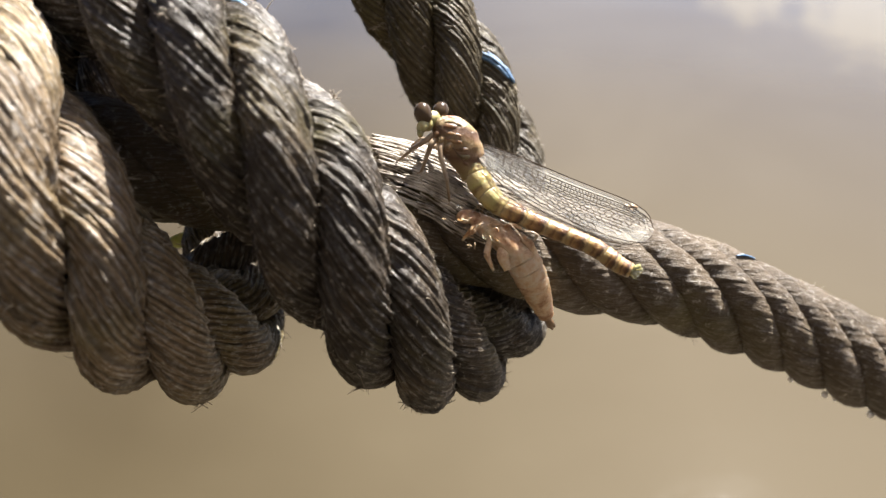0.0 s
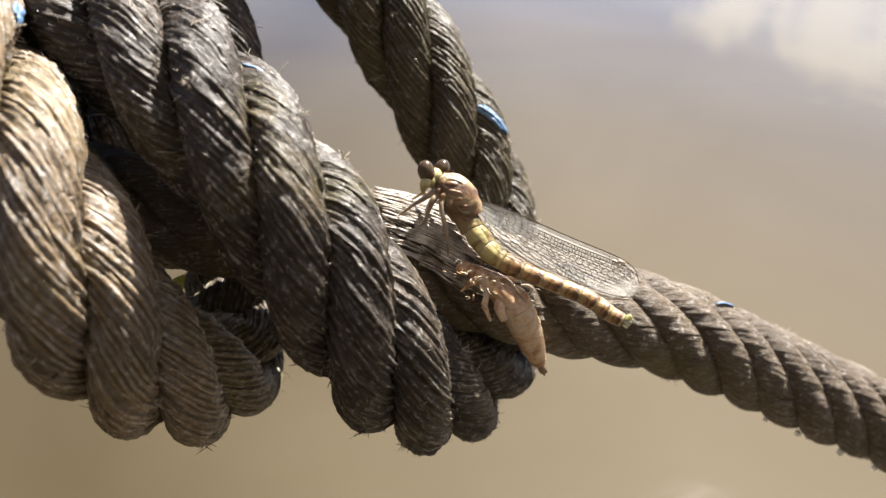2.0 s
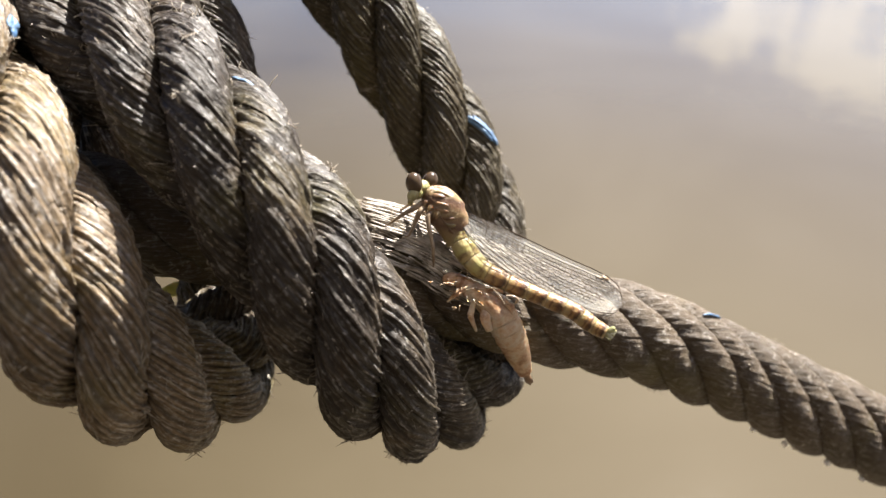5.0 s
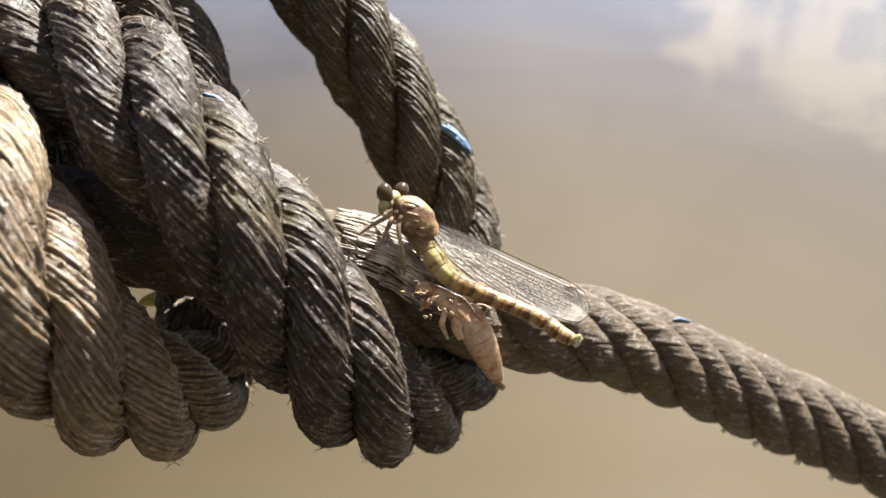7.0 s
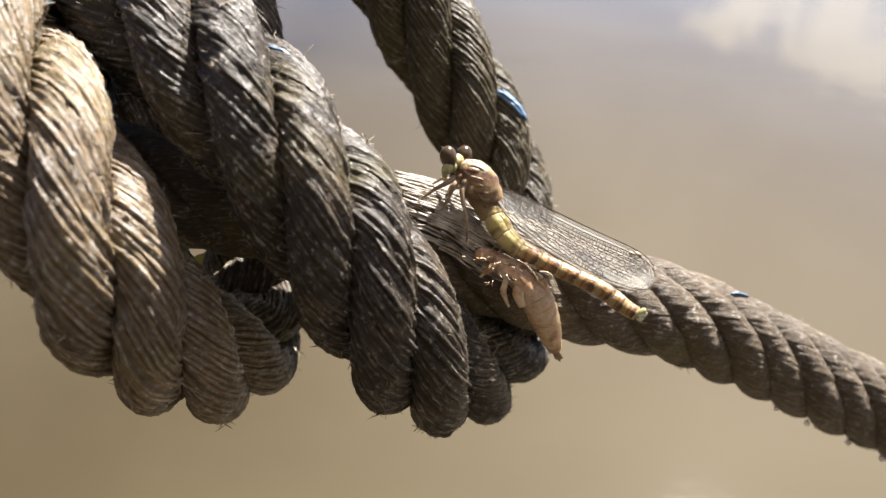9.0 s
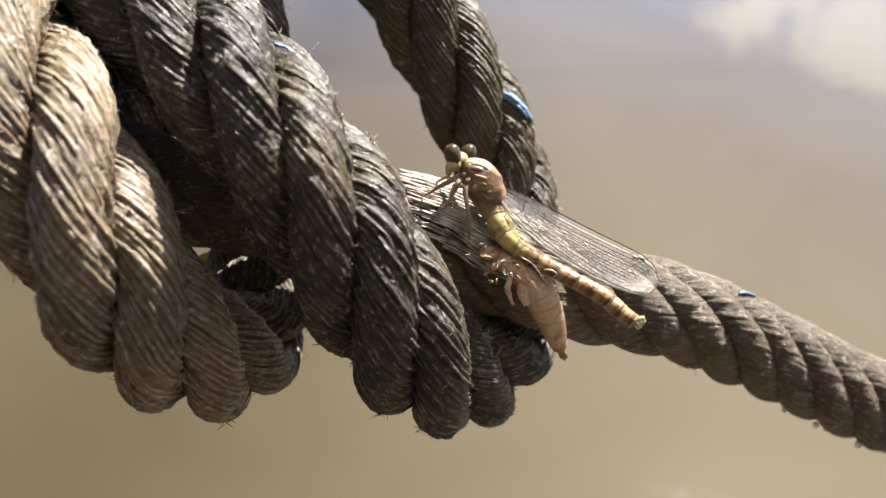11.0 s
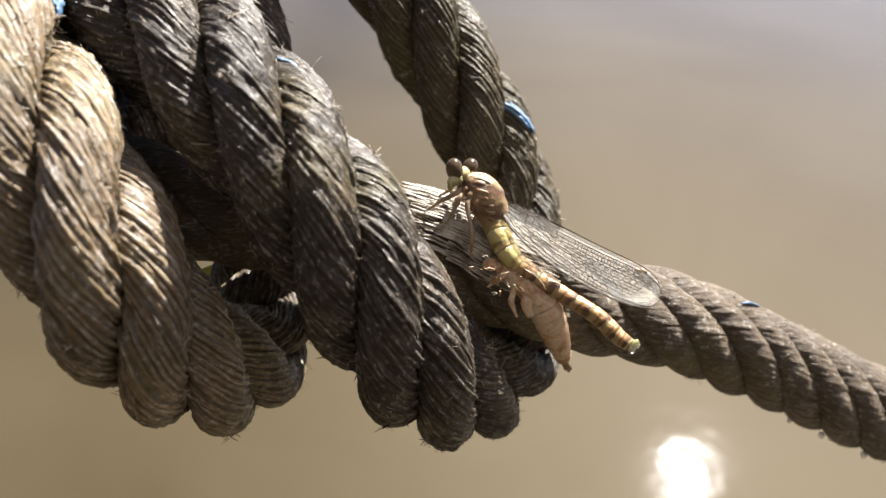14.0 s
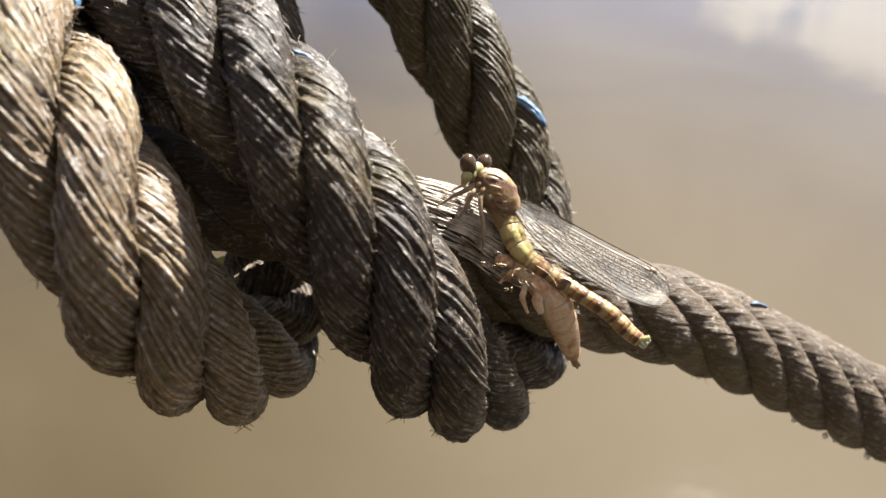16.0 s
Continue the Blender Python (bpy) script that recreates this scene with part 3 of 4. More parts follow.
def build_fly():
    head = fly_part("head", join([ball((-1.2, 76.9, 13.9), (0.85, 0.95, 1.0), axis=(0.5, 0.6, 0.7)), ball((-1.7, 76.3, 13.3), (0.6, 0.6, 0.8)), ball((-0.7, 77.1, 13.5), (0.8, 0.8, 0.7)), ball((-2.27, 75.7, 12.96), (0.58, 0.6, 0.85), axis=(0.4, 0.2, 0.8)), ball((-2.5, 75.6, 12.23), (0.35, 0.4, 0.5))]), M_FACE)
    fly_part("eye", ball((-2.2, 75.9, 14.3), (0.98, 0.98, 1.28), axis=(-0.15, -0.2, 0.9)), M_EYE, head, "dark brown glossy compound eye")
    fly_part("eye", ball((-0.35, 77.7, 14.95), (0.90, 0.90, 1.08), axis=(0.3, 0.2, 0.9)), M_EYE, head, "dark brown glossy compound eye")
    for x in (-2.0, -1.5):
        fly_part("antenna", loft([(x, 76.2, 14.2), (x - 0.5, 75.8, 14.7), (x - 1.0, 75.6, 15.4)], (0.06, 0.04, 0.02), 5), M_LEG, head)
    thx = fly_part("thorax", loft([(-0.75, 76.9, 13.75), (-0.1, 77.0, 13.1), (0.9, 77.2, 12.2), (1.9, 77.5, 11.0), (2.8, 77.8, 9.4), (3.35, 77.8, 7.7)],
                                  (0.85, 1.48, 2.18, 2.28, 1.88, 1.38), 26, 0.74, (1.0, 0.0, 0.8)), M_THORAX)
    noise_v = thx.data.vertices
    for v in noise_v:
        v.co += Vector(noise.noise_vector(v.co * 1400)) * 0.00014 + Vector(noise.noise_vector(v.co * 600)) * 0.00012
    shape = np.array([v.co for v in thx.data.vertices]) / MM + PIV

    def on_side(x, z):
        """The near face of the thorax at x, z."""
        d = np.hypot(shape[:, 0] - x, shape[:, 2] - z)
        return float(shape[d < max(0.3, np.sort(d)[5]), 1].min())

    # stripes, plates and seams that follow its side: x, z in millimetres, half width, skin
    side_marks = (([(-0.5, 12.75), (0.3, 12.95), (1.2, 12.8), (1.9, 12.45)], 0.46, M_STRIPE), ([(-0.1, 13.4), (0.8, 13.45), (1.6, 13.15), (2.3, 12.6)], 0.26, M_HEAD),
                  ([(-0.4, 12.1), (0.5, 12.2), (1.5, 12.0), (2.3, 11.7)], 0.22, M_SHOULDER), ([(-0.2, 11.5), (0.6, 11.5), (1.5, 11.3), (2.4, 11.1)], 0.34, M_SHOULDER),
                  ([(0.7, 10.7), (1.4, 10.55), (2.1, 10.5), (2.8, 10.5)], 0.30, M_STRIPE), ([(1.4, 10.0), (2.0, 9.8), (2.6, 9.8), (3.1, 9.9)], 0.30, M_HEAD),
                  ([(0.6, 11.2), (1.1, 10.5), (1.8, 9.7), (2.4, 9.0)], 0.12, M_STRIPE), ([(2.0, 9.2), (2.5, 9.0), (3.0, 8.9)], 0.26, M_STRIPE))
    for pts, r, mat in side_marks:
        path = [(x, on_side(x, z) + 0.91 * r, z) for x, z in pts]
        fly_part("shoulder_stripe", loft(path, [r * 0.5] + [r] * (len(path) - 2) + [r * 0.4], 10), mat, thx)
    # the raised keel along the back and the crumpled membrane at the wing roots
    fly_part("keel", loft([(-0.96, 77.0, 13.72), (0.08, 77.1, 13.91), (1.4, 77.2, 13.78), (2.62, 77.4, 13.07), (3.45, 77.5, 12.2)], (0.25, 0.42, 0.5, 0.42, 0.25), 12), M_SHOULDER, thx)
    fold_rng = np.random.default_rng(31)
    for k in range(12):
        q = k / 11
        c = np.array((0.2 + 3.4 * q, 76.6 + 0.5 * q, 13.75 - 2.5 * q ** 1.3)) + fold_rng.normal(size=3) * (0.12, 0.15, 0.14)
        d = unit(np.array((0.4, 0.25, -0.9)) + fold_rng.normal(size=3) * 0.45) * fold_rng.uniform(0.25, 0.5)
        fly_part("membrane_fold", loft([c - d, c + fold_rng.normal(size=3) * 0.08, c + d], (0.06, 0.12, 0.05), 8), M_SHOULDER if k % 3 else M_HEAD, thx)
    for c, r in (((-0.55, 76.9, 13.55), 1.02), ((-0.2, 77.0, 13.2), 1.25), ((0.15, 77.05, 12.9), 1.5)):
        fly_part("collar_fold", ball(c, (r * 0.8, r, 0.22), 8, 20, (0.7, 0.15, -0.7)), M_THORAX, thx)
    for c, r in (((2.9, 76.9, 12.2), 0.62), ((3.4, 77.2, 11.7), 0.55), ((3.75, 77.4, 11.1), 0.42), ((2.4, 77.4, 12.6), 0.5), ((3.3, 78.0, 12.2), 0.5)):
        fly_part("wing_hinge", ball(c, (r, r * 0.8, r * 0.95), 8, 12, (0.6, 0.1, -0.7)), M_STRIPE if r < 0.52 else M_THORAX, thx)
    for c, r in (((-0.75, 76.4, 12.2), 0.46), ((-0.2, 76.2, 11.6), 0.48), ((0.6, 76.1, 10.9), 0.52)):
        fly_part("leg_base", ball(c, (r, r * 0.8, r * 1.2), 8, 12, (-0.5, -0.1, -0.8)), M_THORAX, thx)
    # abdomen: ten ringed segments that bend from their base
    line = spline([(2.7, 78.0, 10.2), (3.85, 77.5, 7.05), (5.4, 77.0, 4.9), (8.7, 76.6, 2.9), (12.6, 76.0, 1.0), (15.7, 75.4, -0.55), (17.85, 74.8, -2.3), (19.1, 74.4, -3.05)], 0.08)
    base = np.array((2.9, 78.0, 9.7))
    n = len(line)
    core_r = np.interp(np.linspace(0, 1, n), [0, 0.15, 0.3, 0.6, 0.9, 1], [1.1, 1.42, 1.20, 0.95, 1.0, 0.80])
    _, nn, bb = carry_frame(line)
    a = np.linspace(0, 2 * np.pi, 20, endpoint=False)

    def ring_tube(i0, i1, gain, swell):
        idx = np.arange(i0, i1)
        q = np.linspace(0, 1, len(idx))
        r = core_r[idx] * gain * (1 + swell * (1 - (2 * q - 1) ** 4) - 0.05 * (q > 0.94))
        v = line[idx][:, None] + r[:, None, None] * (np.cos(a)[None, :, None] * nn[idx][:, None] + np.sin(a)[None, :, None] * bb[idx][:, None])
        return v.reshape(-1, 3), tube_faces(len(idx), len(a))

    def segment_uv(rings):
        return [(q, r / (rings - 1)) for r in range(rings) for q in np.linspace(0, 1, len(a))]

    abdomen = fly_part("abdomen", ring_tube(0, n, 0.9, 0.0), M_ABDO, origin=base)
    cuts = [0.0, 0.11, 0.22, 0.33, 0.445, 0.555, 0.66, 0.76, 0.855, 0.935, 1.0]
    for k in range(10):
        i0, i1 = int(cuts[k] * (n - 1)), int(cuts[k + 1] * (n - 1)) + 1
        mat = M_GREEN if k < 3 else M_ABDO
        fly_part("segment", ring_tube(i0, i1, 0.97, 0.04), mat, abdomen, base=base, uv=segment_uv(i1 - i0))
    end = line[-1]
    for d in ((0.75, -0.35, 0.45), (0.95, 0.0, 0.1), (0.72, -0.2, -0.25), (0.38, -0.3, -0.62), (0.7, 0.4, 0.2)):
        fly_part("appendage", loft([end - np.array(d) * 0.35, end + np.array(d) * 0.65, end + np.array(d) * 1.2], (0.42, 0.38, 0.26), 12), M_CLEAR, abdomen, "clear pale greenish tail appendage", base=base)
    # legs
    legs = [[(-1.2, 76.8, 12.2), (-1.9, 76.5, 11.6), (-3.4, 76.6, 10.7), (-4.9, 77.5, 9.6), (-5.5, 78.4, 9.3)],
            [(-0.8, 76.7, 11.9), (-1.3, 76.2, 11.2), (-2.0, 76.6, 9.5), (-2.5, 77.8, 8.4), (-3.4, 78.3, 8.0)],
            [(0.2, 76.6, 11.4), (-0.4, 76.0, 10.7), (0.3, 76.2, 7.3), (0.55, 77.9, 5.2), (0.3, 78.7, 3.8)],
            [(-0.6, 77.8, 12.0), (-1.6, 78.4, 11.9), (-2.6, 79.4, 12.2), (-3.6, 80.5, 11.6), (-4.2, 81.2, 11.5)],
            [(-0.2, 78.0, 11.6), (-0.6, 78.8, 11.2), (-1.6, 79.4, 11.4), (-1.9, 80.3, 10.6), (-2.4, 80.8, 10.5)],
            [(0.8, 78.2, 11.0), (1.0, 79.2, 10.2), (1.9, 79.6, 8.6), (2.4, 80.2, 6.6), (2.3, 80.6, 5.9)]]
    for pts in legs:
        lg = fly_part("leg", loft(pts[:3], (0.33, 0.32, 0.22), 8), M_LEG)
        fly_part("shin", loft(pts[2:4], (0.21, 0.15), 7), M_LEG, lg)
        fly_part("foot", loft(pts[3:], (0.11, 0.07), 6), M_LEG, lg)
    return abdomen, base


abdomen, ABDO_AT = build_fly()

# wings: outline in the wing's own plane, u from root to tip, v from the front edge to the hind edge
WING_ROOT = np.array((3.2, 77.4, 11.2))


def build_wing(name, reach, turn, depth, seed, scale=1.0, thick=1.0):
    rng = np.random.default_rng(seed)
    tip = np.array((23.35, 80.2, 2.15))
    ahead = unit(tip - WING_ROOT)
    down = np.array((-0.40, -0.56, -0.72))
    down = unit(down - ahead * (down @ ahead))
    away = np.cross(ahead, down)
    ct, st = math.cos(radians(turn)), math.sin(radians(turn))
    ahead, down = ahead * ct + down * st, down * ct - ahead * st
    length = np.linalg.norm(tip - WING_ROOT) * reach
    us = np.array([0, 0.08, 0.2, 0.35, 0.5, 0.65, 0.78, 0.88, 0.95, 0.985, 1.0])
    front = np.array([-0.50, -0.85, -1.00, -1.15, -1.32, -1.60, -1.92, -2.00, -1.60, -0.80, 0.40])
    hind = np.array([0.8, 2.3, 3.6, 4.45, 4.75, 4.7, 4.4, 3.9, 3.25, 2.55, 1.5])

    def place(u, v, lift=0.0):
        f, h = np.interp(u, us, front), np.interp(u, us, hind)
        w = f + (h - f) * v
        bow = 0.01 * np.sin(7 * np.pi * np.asarray(v)) * (1 - np.asarray(u) * 0.7)
        return WING_ROOT + np.multiply.outer(np.asarray(u) * length, ahead) + np.multiply.outer(w * scale * 0.92, down) + np.multiply.outer(depth * np.minimum(1, np.asarray(u) * 4) + bow + lift, away)

    gu, gv = np.linspace(0, 1, 60), np.linspace(0, 1, 25)
    uu, vv = np.meshgrid(1 - (1 - gu) ** 1.4, gv, indexing="ij")
    v = place(uu, vv).reshape(-1, 3)
    f = [[i * 25 + j, i * 25 + j + 1, (i + 1) * 25 + j + 1, (i + 1) * 25 + j] for i in range(59) for j in range(24)]
    wing = fly_part(name, (v, f), M_WING, label="clear folded wing with a net of fine brown veins", origin=WING_ROOT)

    pieces = []

    def vein(uv, r):
        r = r * thick * 1.2
        pts = np.array([place(float(u), float(w)) for u, w in uv])
        tan, n1, b1 = carry_frame(pts, away)
        aa = np.linspace(0, 2 * np.pi, 4, endpoint=False)
        vv = pts[:, None] + r * (np.cos(aa)[None, :, None] * n1[:, None] + np.sin(aa)[None, :, None] * b1[:, None])
        pieces.append((vv.reshape(-1, 3), tube_faces(len(pts), 4, False)))

    # long veins: each keeps a share of the chord, drifting towards the hind edge
    rails = []
    for w0, w1, u0, u1, r in ((0.0, 0.0, 0, 1, 0.065), (0.12, 0.0, 0.0, 0.40, 0.05), (0.2, 0.13, 0.0, 0.985, 0.06), (0.28, 0.24, 0.10, 0.97, 0.035), (0.36, 0.36, 0.05, 0.96, 0.045),
                              (0.46, 0.50, 0.14, 0.94, 0.03), (0.55, 0.66, 0.05, 0.90, 0.042), (0.64, 0.82, 0.16, 0.84, 0.03), (0.72, 0.98, 0.06, 0.72, 0.038), (1.0, 1.0, 0, 1, 0.05)):
        def rail(u, w0=w0, w1=w1, u0=u0, u1=u1):
            return w0 + (w1 - w0) * np.clip((u - u0) / (u1 - u0), 0, 1) ** 1.3
        rails.append((rail, u0, u1))
        u = np.linspace(u0, u1, 36)
        vein(list(zip(u, rail(u))), r * 0.95)
    for (ra, a0, a1), (rb, b0, b1) in zip(rails[:-1], rails[1:]) if thick == 1 else ():
        u = max(a0, b0) + 0.03
        stop = min(a1, b1) - 0.01
        ladder, flip, last = [], 0, None
        while u < stop:
            wa, wb = float(ra(u)), float(rb(u))
            if wb - wa > 0.02:
                if wb - wa < 0.105:
                    vein([(u, wa), (u + rng.uniform(-0.006, 0.006), wb)], 0.05)
                else:
                    # two rows of five- and six-sided cells
                    mid = wa + (wb - wa) * (0.5 + (0.11 if flip else -0.11) + rng.uniform(-0.05, 0.05))
                    here = (u, mid)
                    if last:
                        vein([last, here], 0.045)
                    vein([here, (u + rng.uniform(-0.004, 0.004), wb if flip else wa)], 0.045)
                    last, flip = here, 1 - flip
            u += rng.uniform(0.8, 1.2) * (0.036 if u < 0.42 else 0.019)
    fly_part("vein_net", join(pieces), M_VEIN, wing, "net of fine brown veins", base=WING_ROOT)
    pv = [place(u, w, 0.0) for u, w in ((0.86, 0.02), (0.90, 0.02), (0.895, 0.10), (0.855, 0.11))]
    ps = [p + away * s for s in (-0.04, 0.04) for p in pv]
    fly_part("wing_spot", (np.array(ps), [[0, 1, 2, 3], [7, 6, 5, 4], [0, 4, 5, 1], [1, 5, 6, 2], [2, 6, 7, 3], [3, 7, 4, 0]]), M_LEG, wing, base=WING_ROOT)
    return wing


build_wing("forewing", 1.0, 0.0, -0.40, 1)
build_wing("hindwing", 0.965, 0.7, -0.18, 2, 1.03, 0.55)
build_wing("forewing", 1.0, 0.0, 0.25, 1, 1.0, 0.6)
build_wing("hindwing", 0.965, 0.7, 0.05, 2, 1.03, 0.55)

# ---------------------------------------------------------------- shed skin
skin = thing("shed_larval_skin", LINE_AT, "empty papery tan larval skin clinging to the rope", "insect skin")


def skin_part(name, vf, mat, parent=None, label=""):
    return mesh_part(name, np.asarray(vf[0]) - PIV, vf[1], mat, parent or skin, label)


def build_skin():
    line = spline([(7.3, 77.6, 0.8), (8.5, 77.2, -1.2), (9.7, 78.0, -3.5), (10.9, 79.8, -6.0), (11.8, 81.6, -7.9)], 0.08)
    n = len(line)
    r0 = np.interp(np.linspace(0, 1, n), [0, 0.15, 0.4, 0.7, 1], [1.6, 1.95, 1.85, 1.45, 0.85])
    _, nn, bb = carry_frame(line)
    a = np.linspace(0, 2 * np.pi, 22, endpoint=False)
    cuts = np.linspace(0, 1, 10) ** 0.95
    rng = np.random.default_rng(9)
    first = None
    for k in range(9):
        idx = np.arange(int(cuts[k] * (n - 1)), int(cuts[k + 1] * (n - 1)) + 1)
        q = np.linspace(0, 1, len(idx))
        r = r0[idx] * (0.95 + 0.07 * q ** 0.7 - 0.06 * (q > 0.93))
        v = line[idx][:, None] + (r[:, None] * (1 + 0.02 * rng.normal(size=(len(idx), len(a)))))[..., None] * (np.cos(a)[None, :, None] * nn[idx][:, None] * 0.8 + np.sin(a)[None, :, None] * bb[idx][:, None])
        skin_part("segment", (v.reshape(-1, 3), tube_faces(len(idx), len(a))), M_SHELL)
    end = line[-1]
    for d in ((0.8, 1.2, -1.5), (0.45, 1.5, -1.3), (1.0, 1.0, -1.2)):
        skin_part("tail_gill", loft([end - np.array(d) * 0.2, end + np.array(d) * 0.55, end + np.array(d)], (0.6, 0.55, 0.3), 10, 0.6), M_SHELL_DARK, label="dark brown tail gill")
    # split thorax, head and wing pads
    skin_part("thorax", loft([(3.05, 77.8, 3.46), (4.65, 77.6, 2.35), (6.66, 77.4, 0.8), (8.34, 77.2, -0.88)], (0.8, 1.35, 1.75, 1.7), 18, 0.85), M_SHELL)
    skin_part("head", ball((2.54, 78.0, 3.43), (1.1, 1.0, 0.8)), M_SHELL)
    pads = (([(6.67, 76.4, 0.67), (6.36, 76.0, -0.86), (6.9, 76.2, -2.4)], 0.80), ([(8.44, 76.2, 1.01), (9.28, 76.0, 0.28), (9.47, 76.1, -0.74)], 0.55))
    for p, r in pads:
        skin_part("wing_pad", loft(p, (r * 0.6, r * 0.85, r * 0.5), 12, 0.4, (1, 0, 0.2)), M_SHELL)
    limbs = ([(5.08, 76.3, 1.26), (4.61, 76.0, -0.67), (5.38, 76.4, -2.48)], [(4.15, 76.6, 2.5), (2.88, 76.5, 1.67), (2.05, 77.0, 0.83)],
             [(6.18, 76.6, 2.13), (7.44, 76.4, 2.51), (8.4, 76.2, 2.04)])
    for p in limbs:
        lg = skin_part("leg", loft(p[:2], (0.28, 0.40), 9, 0.5, (1, 0, 0.2)), M_SHELL)
        skin_part("shin", loft(p[1:], (0.36, 0.14), 8, 0.5, (1, 0, 0.2)), M_SHELL, lg)
    # torn edges and crumpled lining along the split
    for k in range(70):
        p = np.array((5.17, 76.2, 1.97)) + rng.normal(size=3) * (1.7, 0.3, 0.6) + np.array((1.0, 0, -0.75)) * rng.uniform(-1.6, 1.6)
        d, e2 = rng.normal(size=3) * (0.35, 0.15, 0.3), rng.normal(size=3) * (0.35, 0.2, 0.3)
        wide = rng.uniform(0.02, 0.05) if k % 2 else rng.uniform(0.15, 0.32)
        skin_part("torn_shred", loft([p, p + d, p + d + e2 * 0.7, p + d * 0.6 + e2 * 1.2], (wide, wide * 0.9, wide * 0.7, wide * 0.4), 6, 0.5 if k % 2 else 0.22), M_THREAD if k % 6 == 1 else M_SHELL)
    # threads of the old breathing tubes
    skin_part("breathing_thread", loft([(6.02, 75.6, 3.0), (7.11, 75.4, 2.41), (8.05, 75.4, 1.43), (8.48, 75.5, 0.67)], (0.06, 0.05, 0.05, 0.04), 6), M_THREAD)
    skin_part("breathing_thread", loft([(8.64, 75.6, 1.69), (9.45, 75.4, 1.61), (9.98, 75.4, 1.25), (9.63, 75.5, 0.78), (8.86, 75.6, 1.06)], (0.10, 0.13, 0.12, 0.10, 0.05), 7), M_THREAD)


build_skin()

# ---------------------------------------------------------------- leaf caught behind the turns
leaf = thing("leaf_fragment", (-35.0, 95.0, 0.8), "small torn bright green leaf caught behind the rope turns", "leaf")


def build_leaf():
    u, w = np.linspace(0, 1, 9), np.linspace(-1, 1, 5)
    uu, ww = np.meshgrid(u, w, indexing="ij")
    half = 1.0 * np.sin(np.pi * (0.08 + 0.84 * uu)) ** 0.8
    v = np.stack([(uu - 0.5) * 4.2 + 0.2 * ww, 0.35 * ww ** 2 + 0.3 * np.sin(3 * uu), ww * half + 0.8 * uu], -1).reshape(-1, 3)
    f = [[i * 5 + k, i * 5 + k + 1, (i + 1) * 5 + k + 1, (i + 1) * 5 + k] for i in range(8) for k in range(4)]
    blade = mesh_part("blade", v, f, M_LEAF, leaf)
    sol = blade.modifiers.new("thickness", "SOLIDIFY")
    sol.thickness = 0.00015
    mesh_part("midrib", *loft([(-2.3, 0.0, -0.1), (0, 0.25, 0.35), (2.2, 0.1, 0.85)], (0.12, 0.09, 0.04), 6), M_LEAF, leaf)


build_leaf()

# ---------------------------------------------------------------- what moves
SWAY = [(0.0, -0.26, -0.03), (0.5, 0.11, 0.03), (1.0, 0.04, -0.1), (1.5, -1.03, -0.01), (2.0, -0.23, -0.02), (2.5, 0.63, 0.14), (3.0, -0.65, -0.16), (3.5, 0.1, -0.12), (6.0, -0.29, -0.09), (6.5, -0.27, -0.08), (7.0, 0.04, -0.05), (7.5, -0.03, -0.11), (8.0, -0.21, -0.17), (8.5, -0.25, -0.18), (9.0, -0.22, -0.13), (11.5, -0.86, -0.05), (12.0, -0.47, -0.04), (12.5, 0.0, 0.0), (13.0, 0.24, 0.06), (13.5, 0.09, 0.05), (14.0, -0.64, -0.07), (14.5, -0.18, -0.02), (15.0, -0.56, -0.07), (15.5, 0.28, -0.11), (16.0, 0.06, 0.06)]
FLY = [(0.0, -0.12, 0.12, -0.00), (0.5, -0.29, 0.12, 0.10), (1.0, 0.52, 0.01, 0.03), (1.5, 1.16, 0.07, -0.03), (2.0, 0.64, 0.11, 0.02), (2.5, 0.61, 0.05, 0.07), (3.0, 1.05, 0.06, -0.05), (3.5, 0.54, 0.05, 0.06), (6.0, 2.50, -0.03, -0.05), (6.5, 2.30, -0.04, -0.06), (7.0, 2.73, -0.10, 0.02), (7.5, 2.72, -0.02, 0.01), (8.0, 2.62, -0.02, -0.08), (8.5, 2.43, 0.00, -0.04), (9.0, 1.67, 0.06, -0.05), (11.5, 3.35, -0.04, -0.20), (12.0, 2.91, 0.02, -0.12), (12.5, 0.00, -0.00, 0.00), (13.0, 1.34, -0.12, -0.07), (13.5, 2.59, -0.17, -0.25), (14.0, 3.13, -0.14, -0.40), (14.5, 2.80, -0.38, -0.35), (15.0, 4.41, -0.28, -0.38), (15.5, 3.91, -0.24, -0.28), (16.0, 3.48, -0.22, -0.35)]
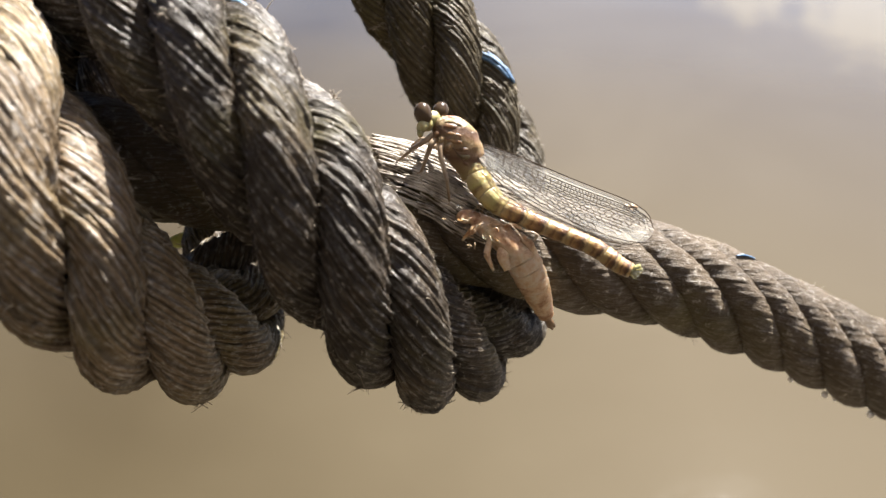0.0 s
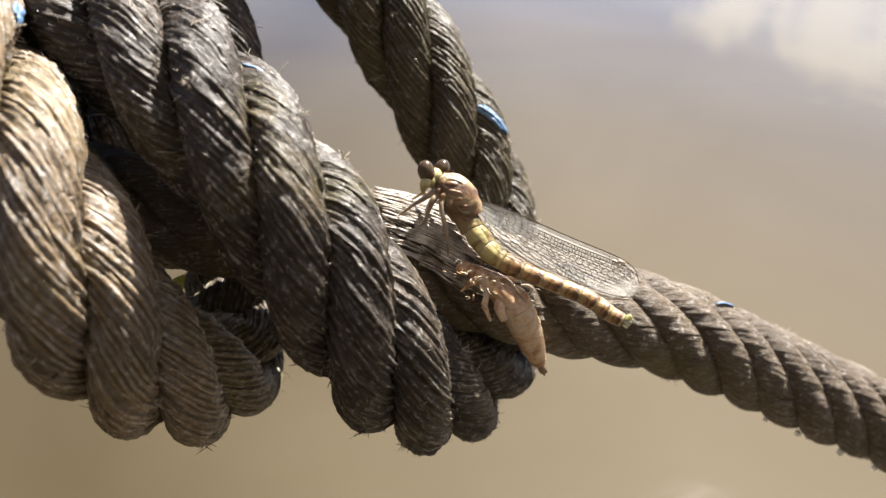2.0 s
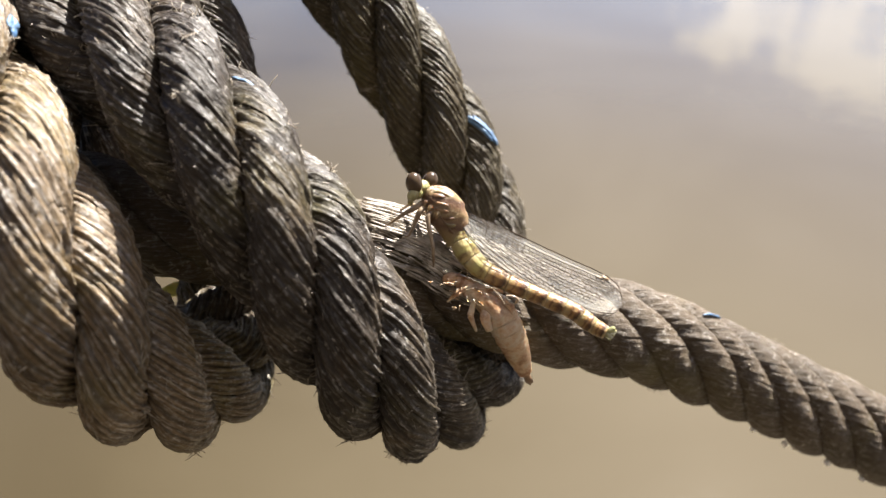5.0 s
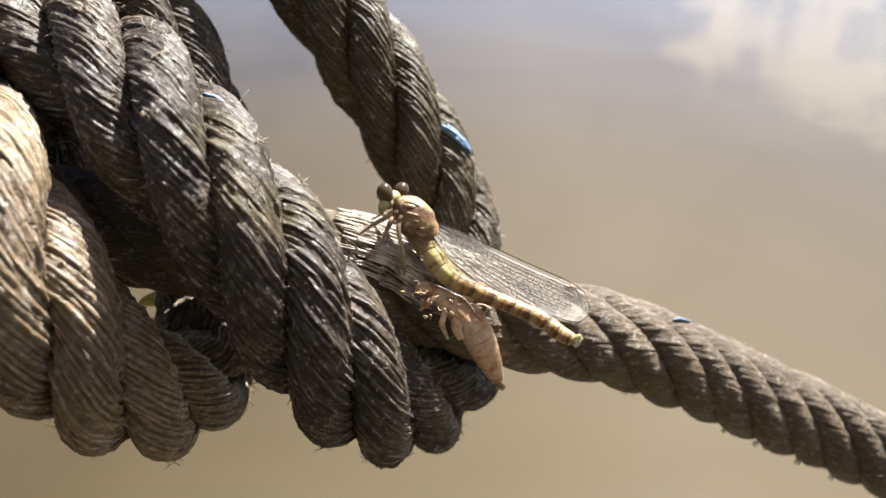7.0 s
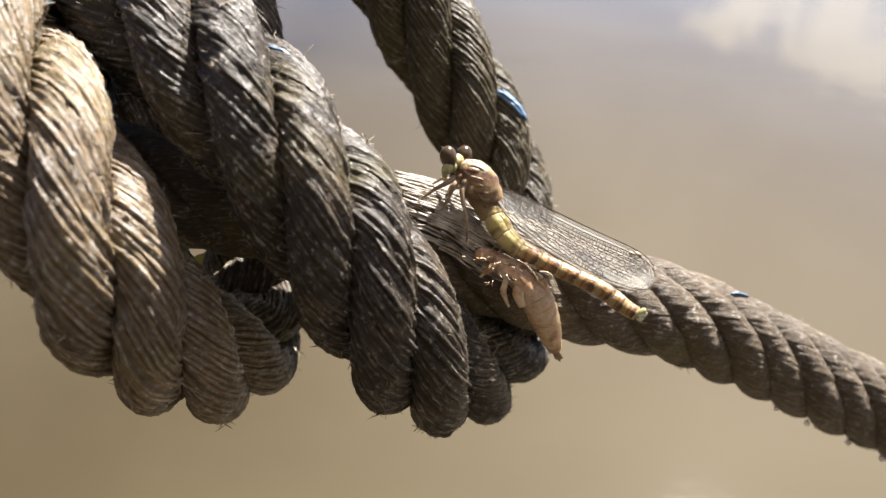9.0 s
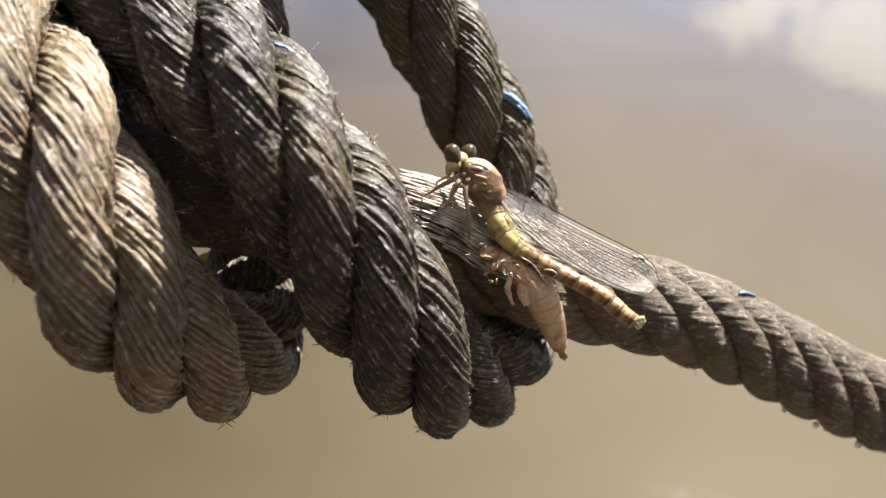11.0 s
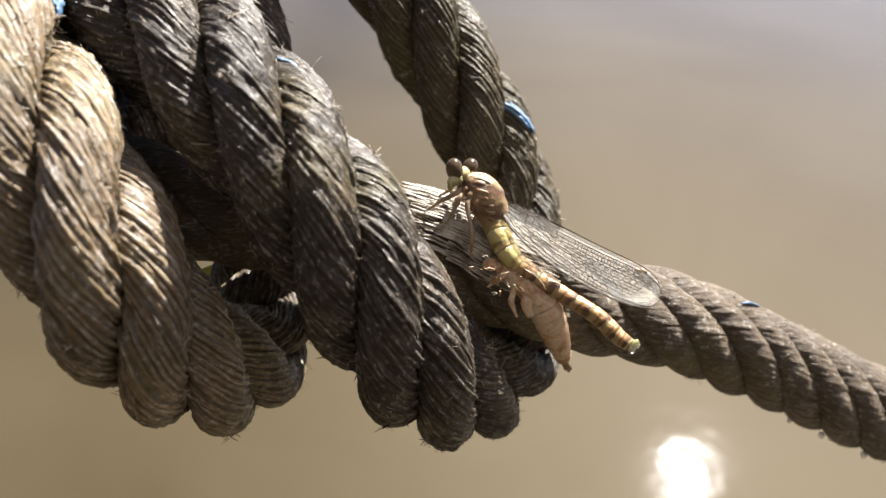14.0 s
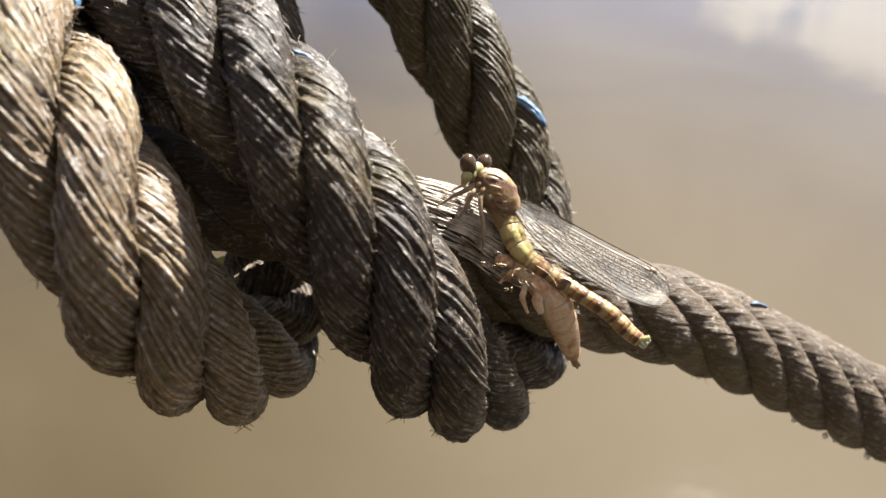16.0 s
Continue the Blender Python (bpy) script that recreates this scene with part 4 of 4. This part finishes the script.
ABDO = [(0.0, -1.8), (1.5, -3.2), (3.5, -4.9), (6.0, -5.4), (7.0, -5.6), (8.0, -4.6), (9.0, -3.2), (11.5, -1.2), (12.5, 0.0), (13.5, 2.0), (14.5, 2.8), (16.0, 1.3)]


# the slow swell: how far the water's surface leans, towards the eye and sideways, in degrees
SWELL = [(0.0, 0.17, 0), (0.5, 0.0, 0), (1.0, -0.4, 0.3), (1.5, 0.22, -0.3), (2.0, 0.1, 0), (2.5, -2.2, 0), (3.0, 0.5, 0), (3.5, -1.0, -0.4), (4.3, 0.33, 0.2), (5.2, -0.6, -0.2), (6.0, -0.2, 0), (6.5, 0.0, 0), (7.0, -1.0, 0.2), (7.5, -1.4, 0), (8.0, -1.2, 0.2), (8.5, -0.8, -0.3), (9.0, -0.6, 0),
         (9.8, 0.33, 0.2), (10.6, -0.4, -0.2), (11.5, 0.5, 0.3), (12.0, -0.6, 0.3), (12.5, -1.5, 0), (13.0, 0.2, -0.3), (13.5, -2.2, 0.2), (13.85, 0.66, 0), (14.0, 3.8, 0), (14.15, 0.66, 0), (14.5, -3.0, 0.4), (15.0, 0.4, 0), (15.5, -1.4, -0.2), (16.0, 0.5, 0)]


def sway_at(t):
    ts, aa, bb = zip(*SWAY)
    return float(np.interp(t, ts, aa)), float(np.interp(t, ts, bb))


def motions():
    home = BASE @ Matrix.Translation(PIV * MM)

    def swung(t):
        up, side = sway_at(t)
        return home @ pose(0, 0, 0, 0, up, side)

    walk(line_rope, [(t, swung(t)) for t, _, _ in SWAY])
    walk(skin, [(t, swung(t)) for t, _, _ in SWAY])
    arm = Matrix.Translation((O - PIV) * MM)
    walk(fly, [(t, swung(t) @ arm @ pose(dx * MM, 0, dz * MM, 0, turn, 0) @ arm.inverted()) for t, turn, dx, dz in FLY])
    at = Matrix.Translation((np.array(ABDO_AT) - PIV) * MM)
    walk(abdomen, [(t, at @ pose(0, 0, 0, 0, turn, 0)) for t, turn in ABDO])
    mid = Matrix.Translation((0.5, 1.2, 0))
    walk(water, [(t, mid @ pose(0.003 * t, -0.02 * t, 0, tilt, lean, 0) @ mid.inverted()) for t, tilt, lean in SWELL])


motions()
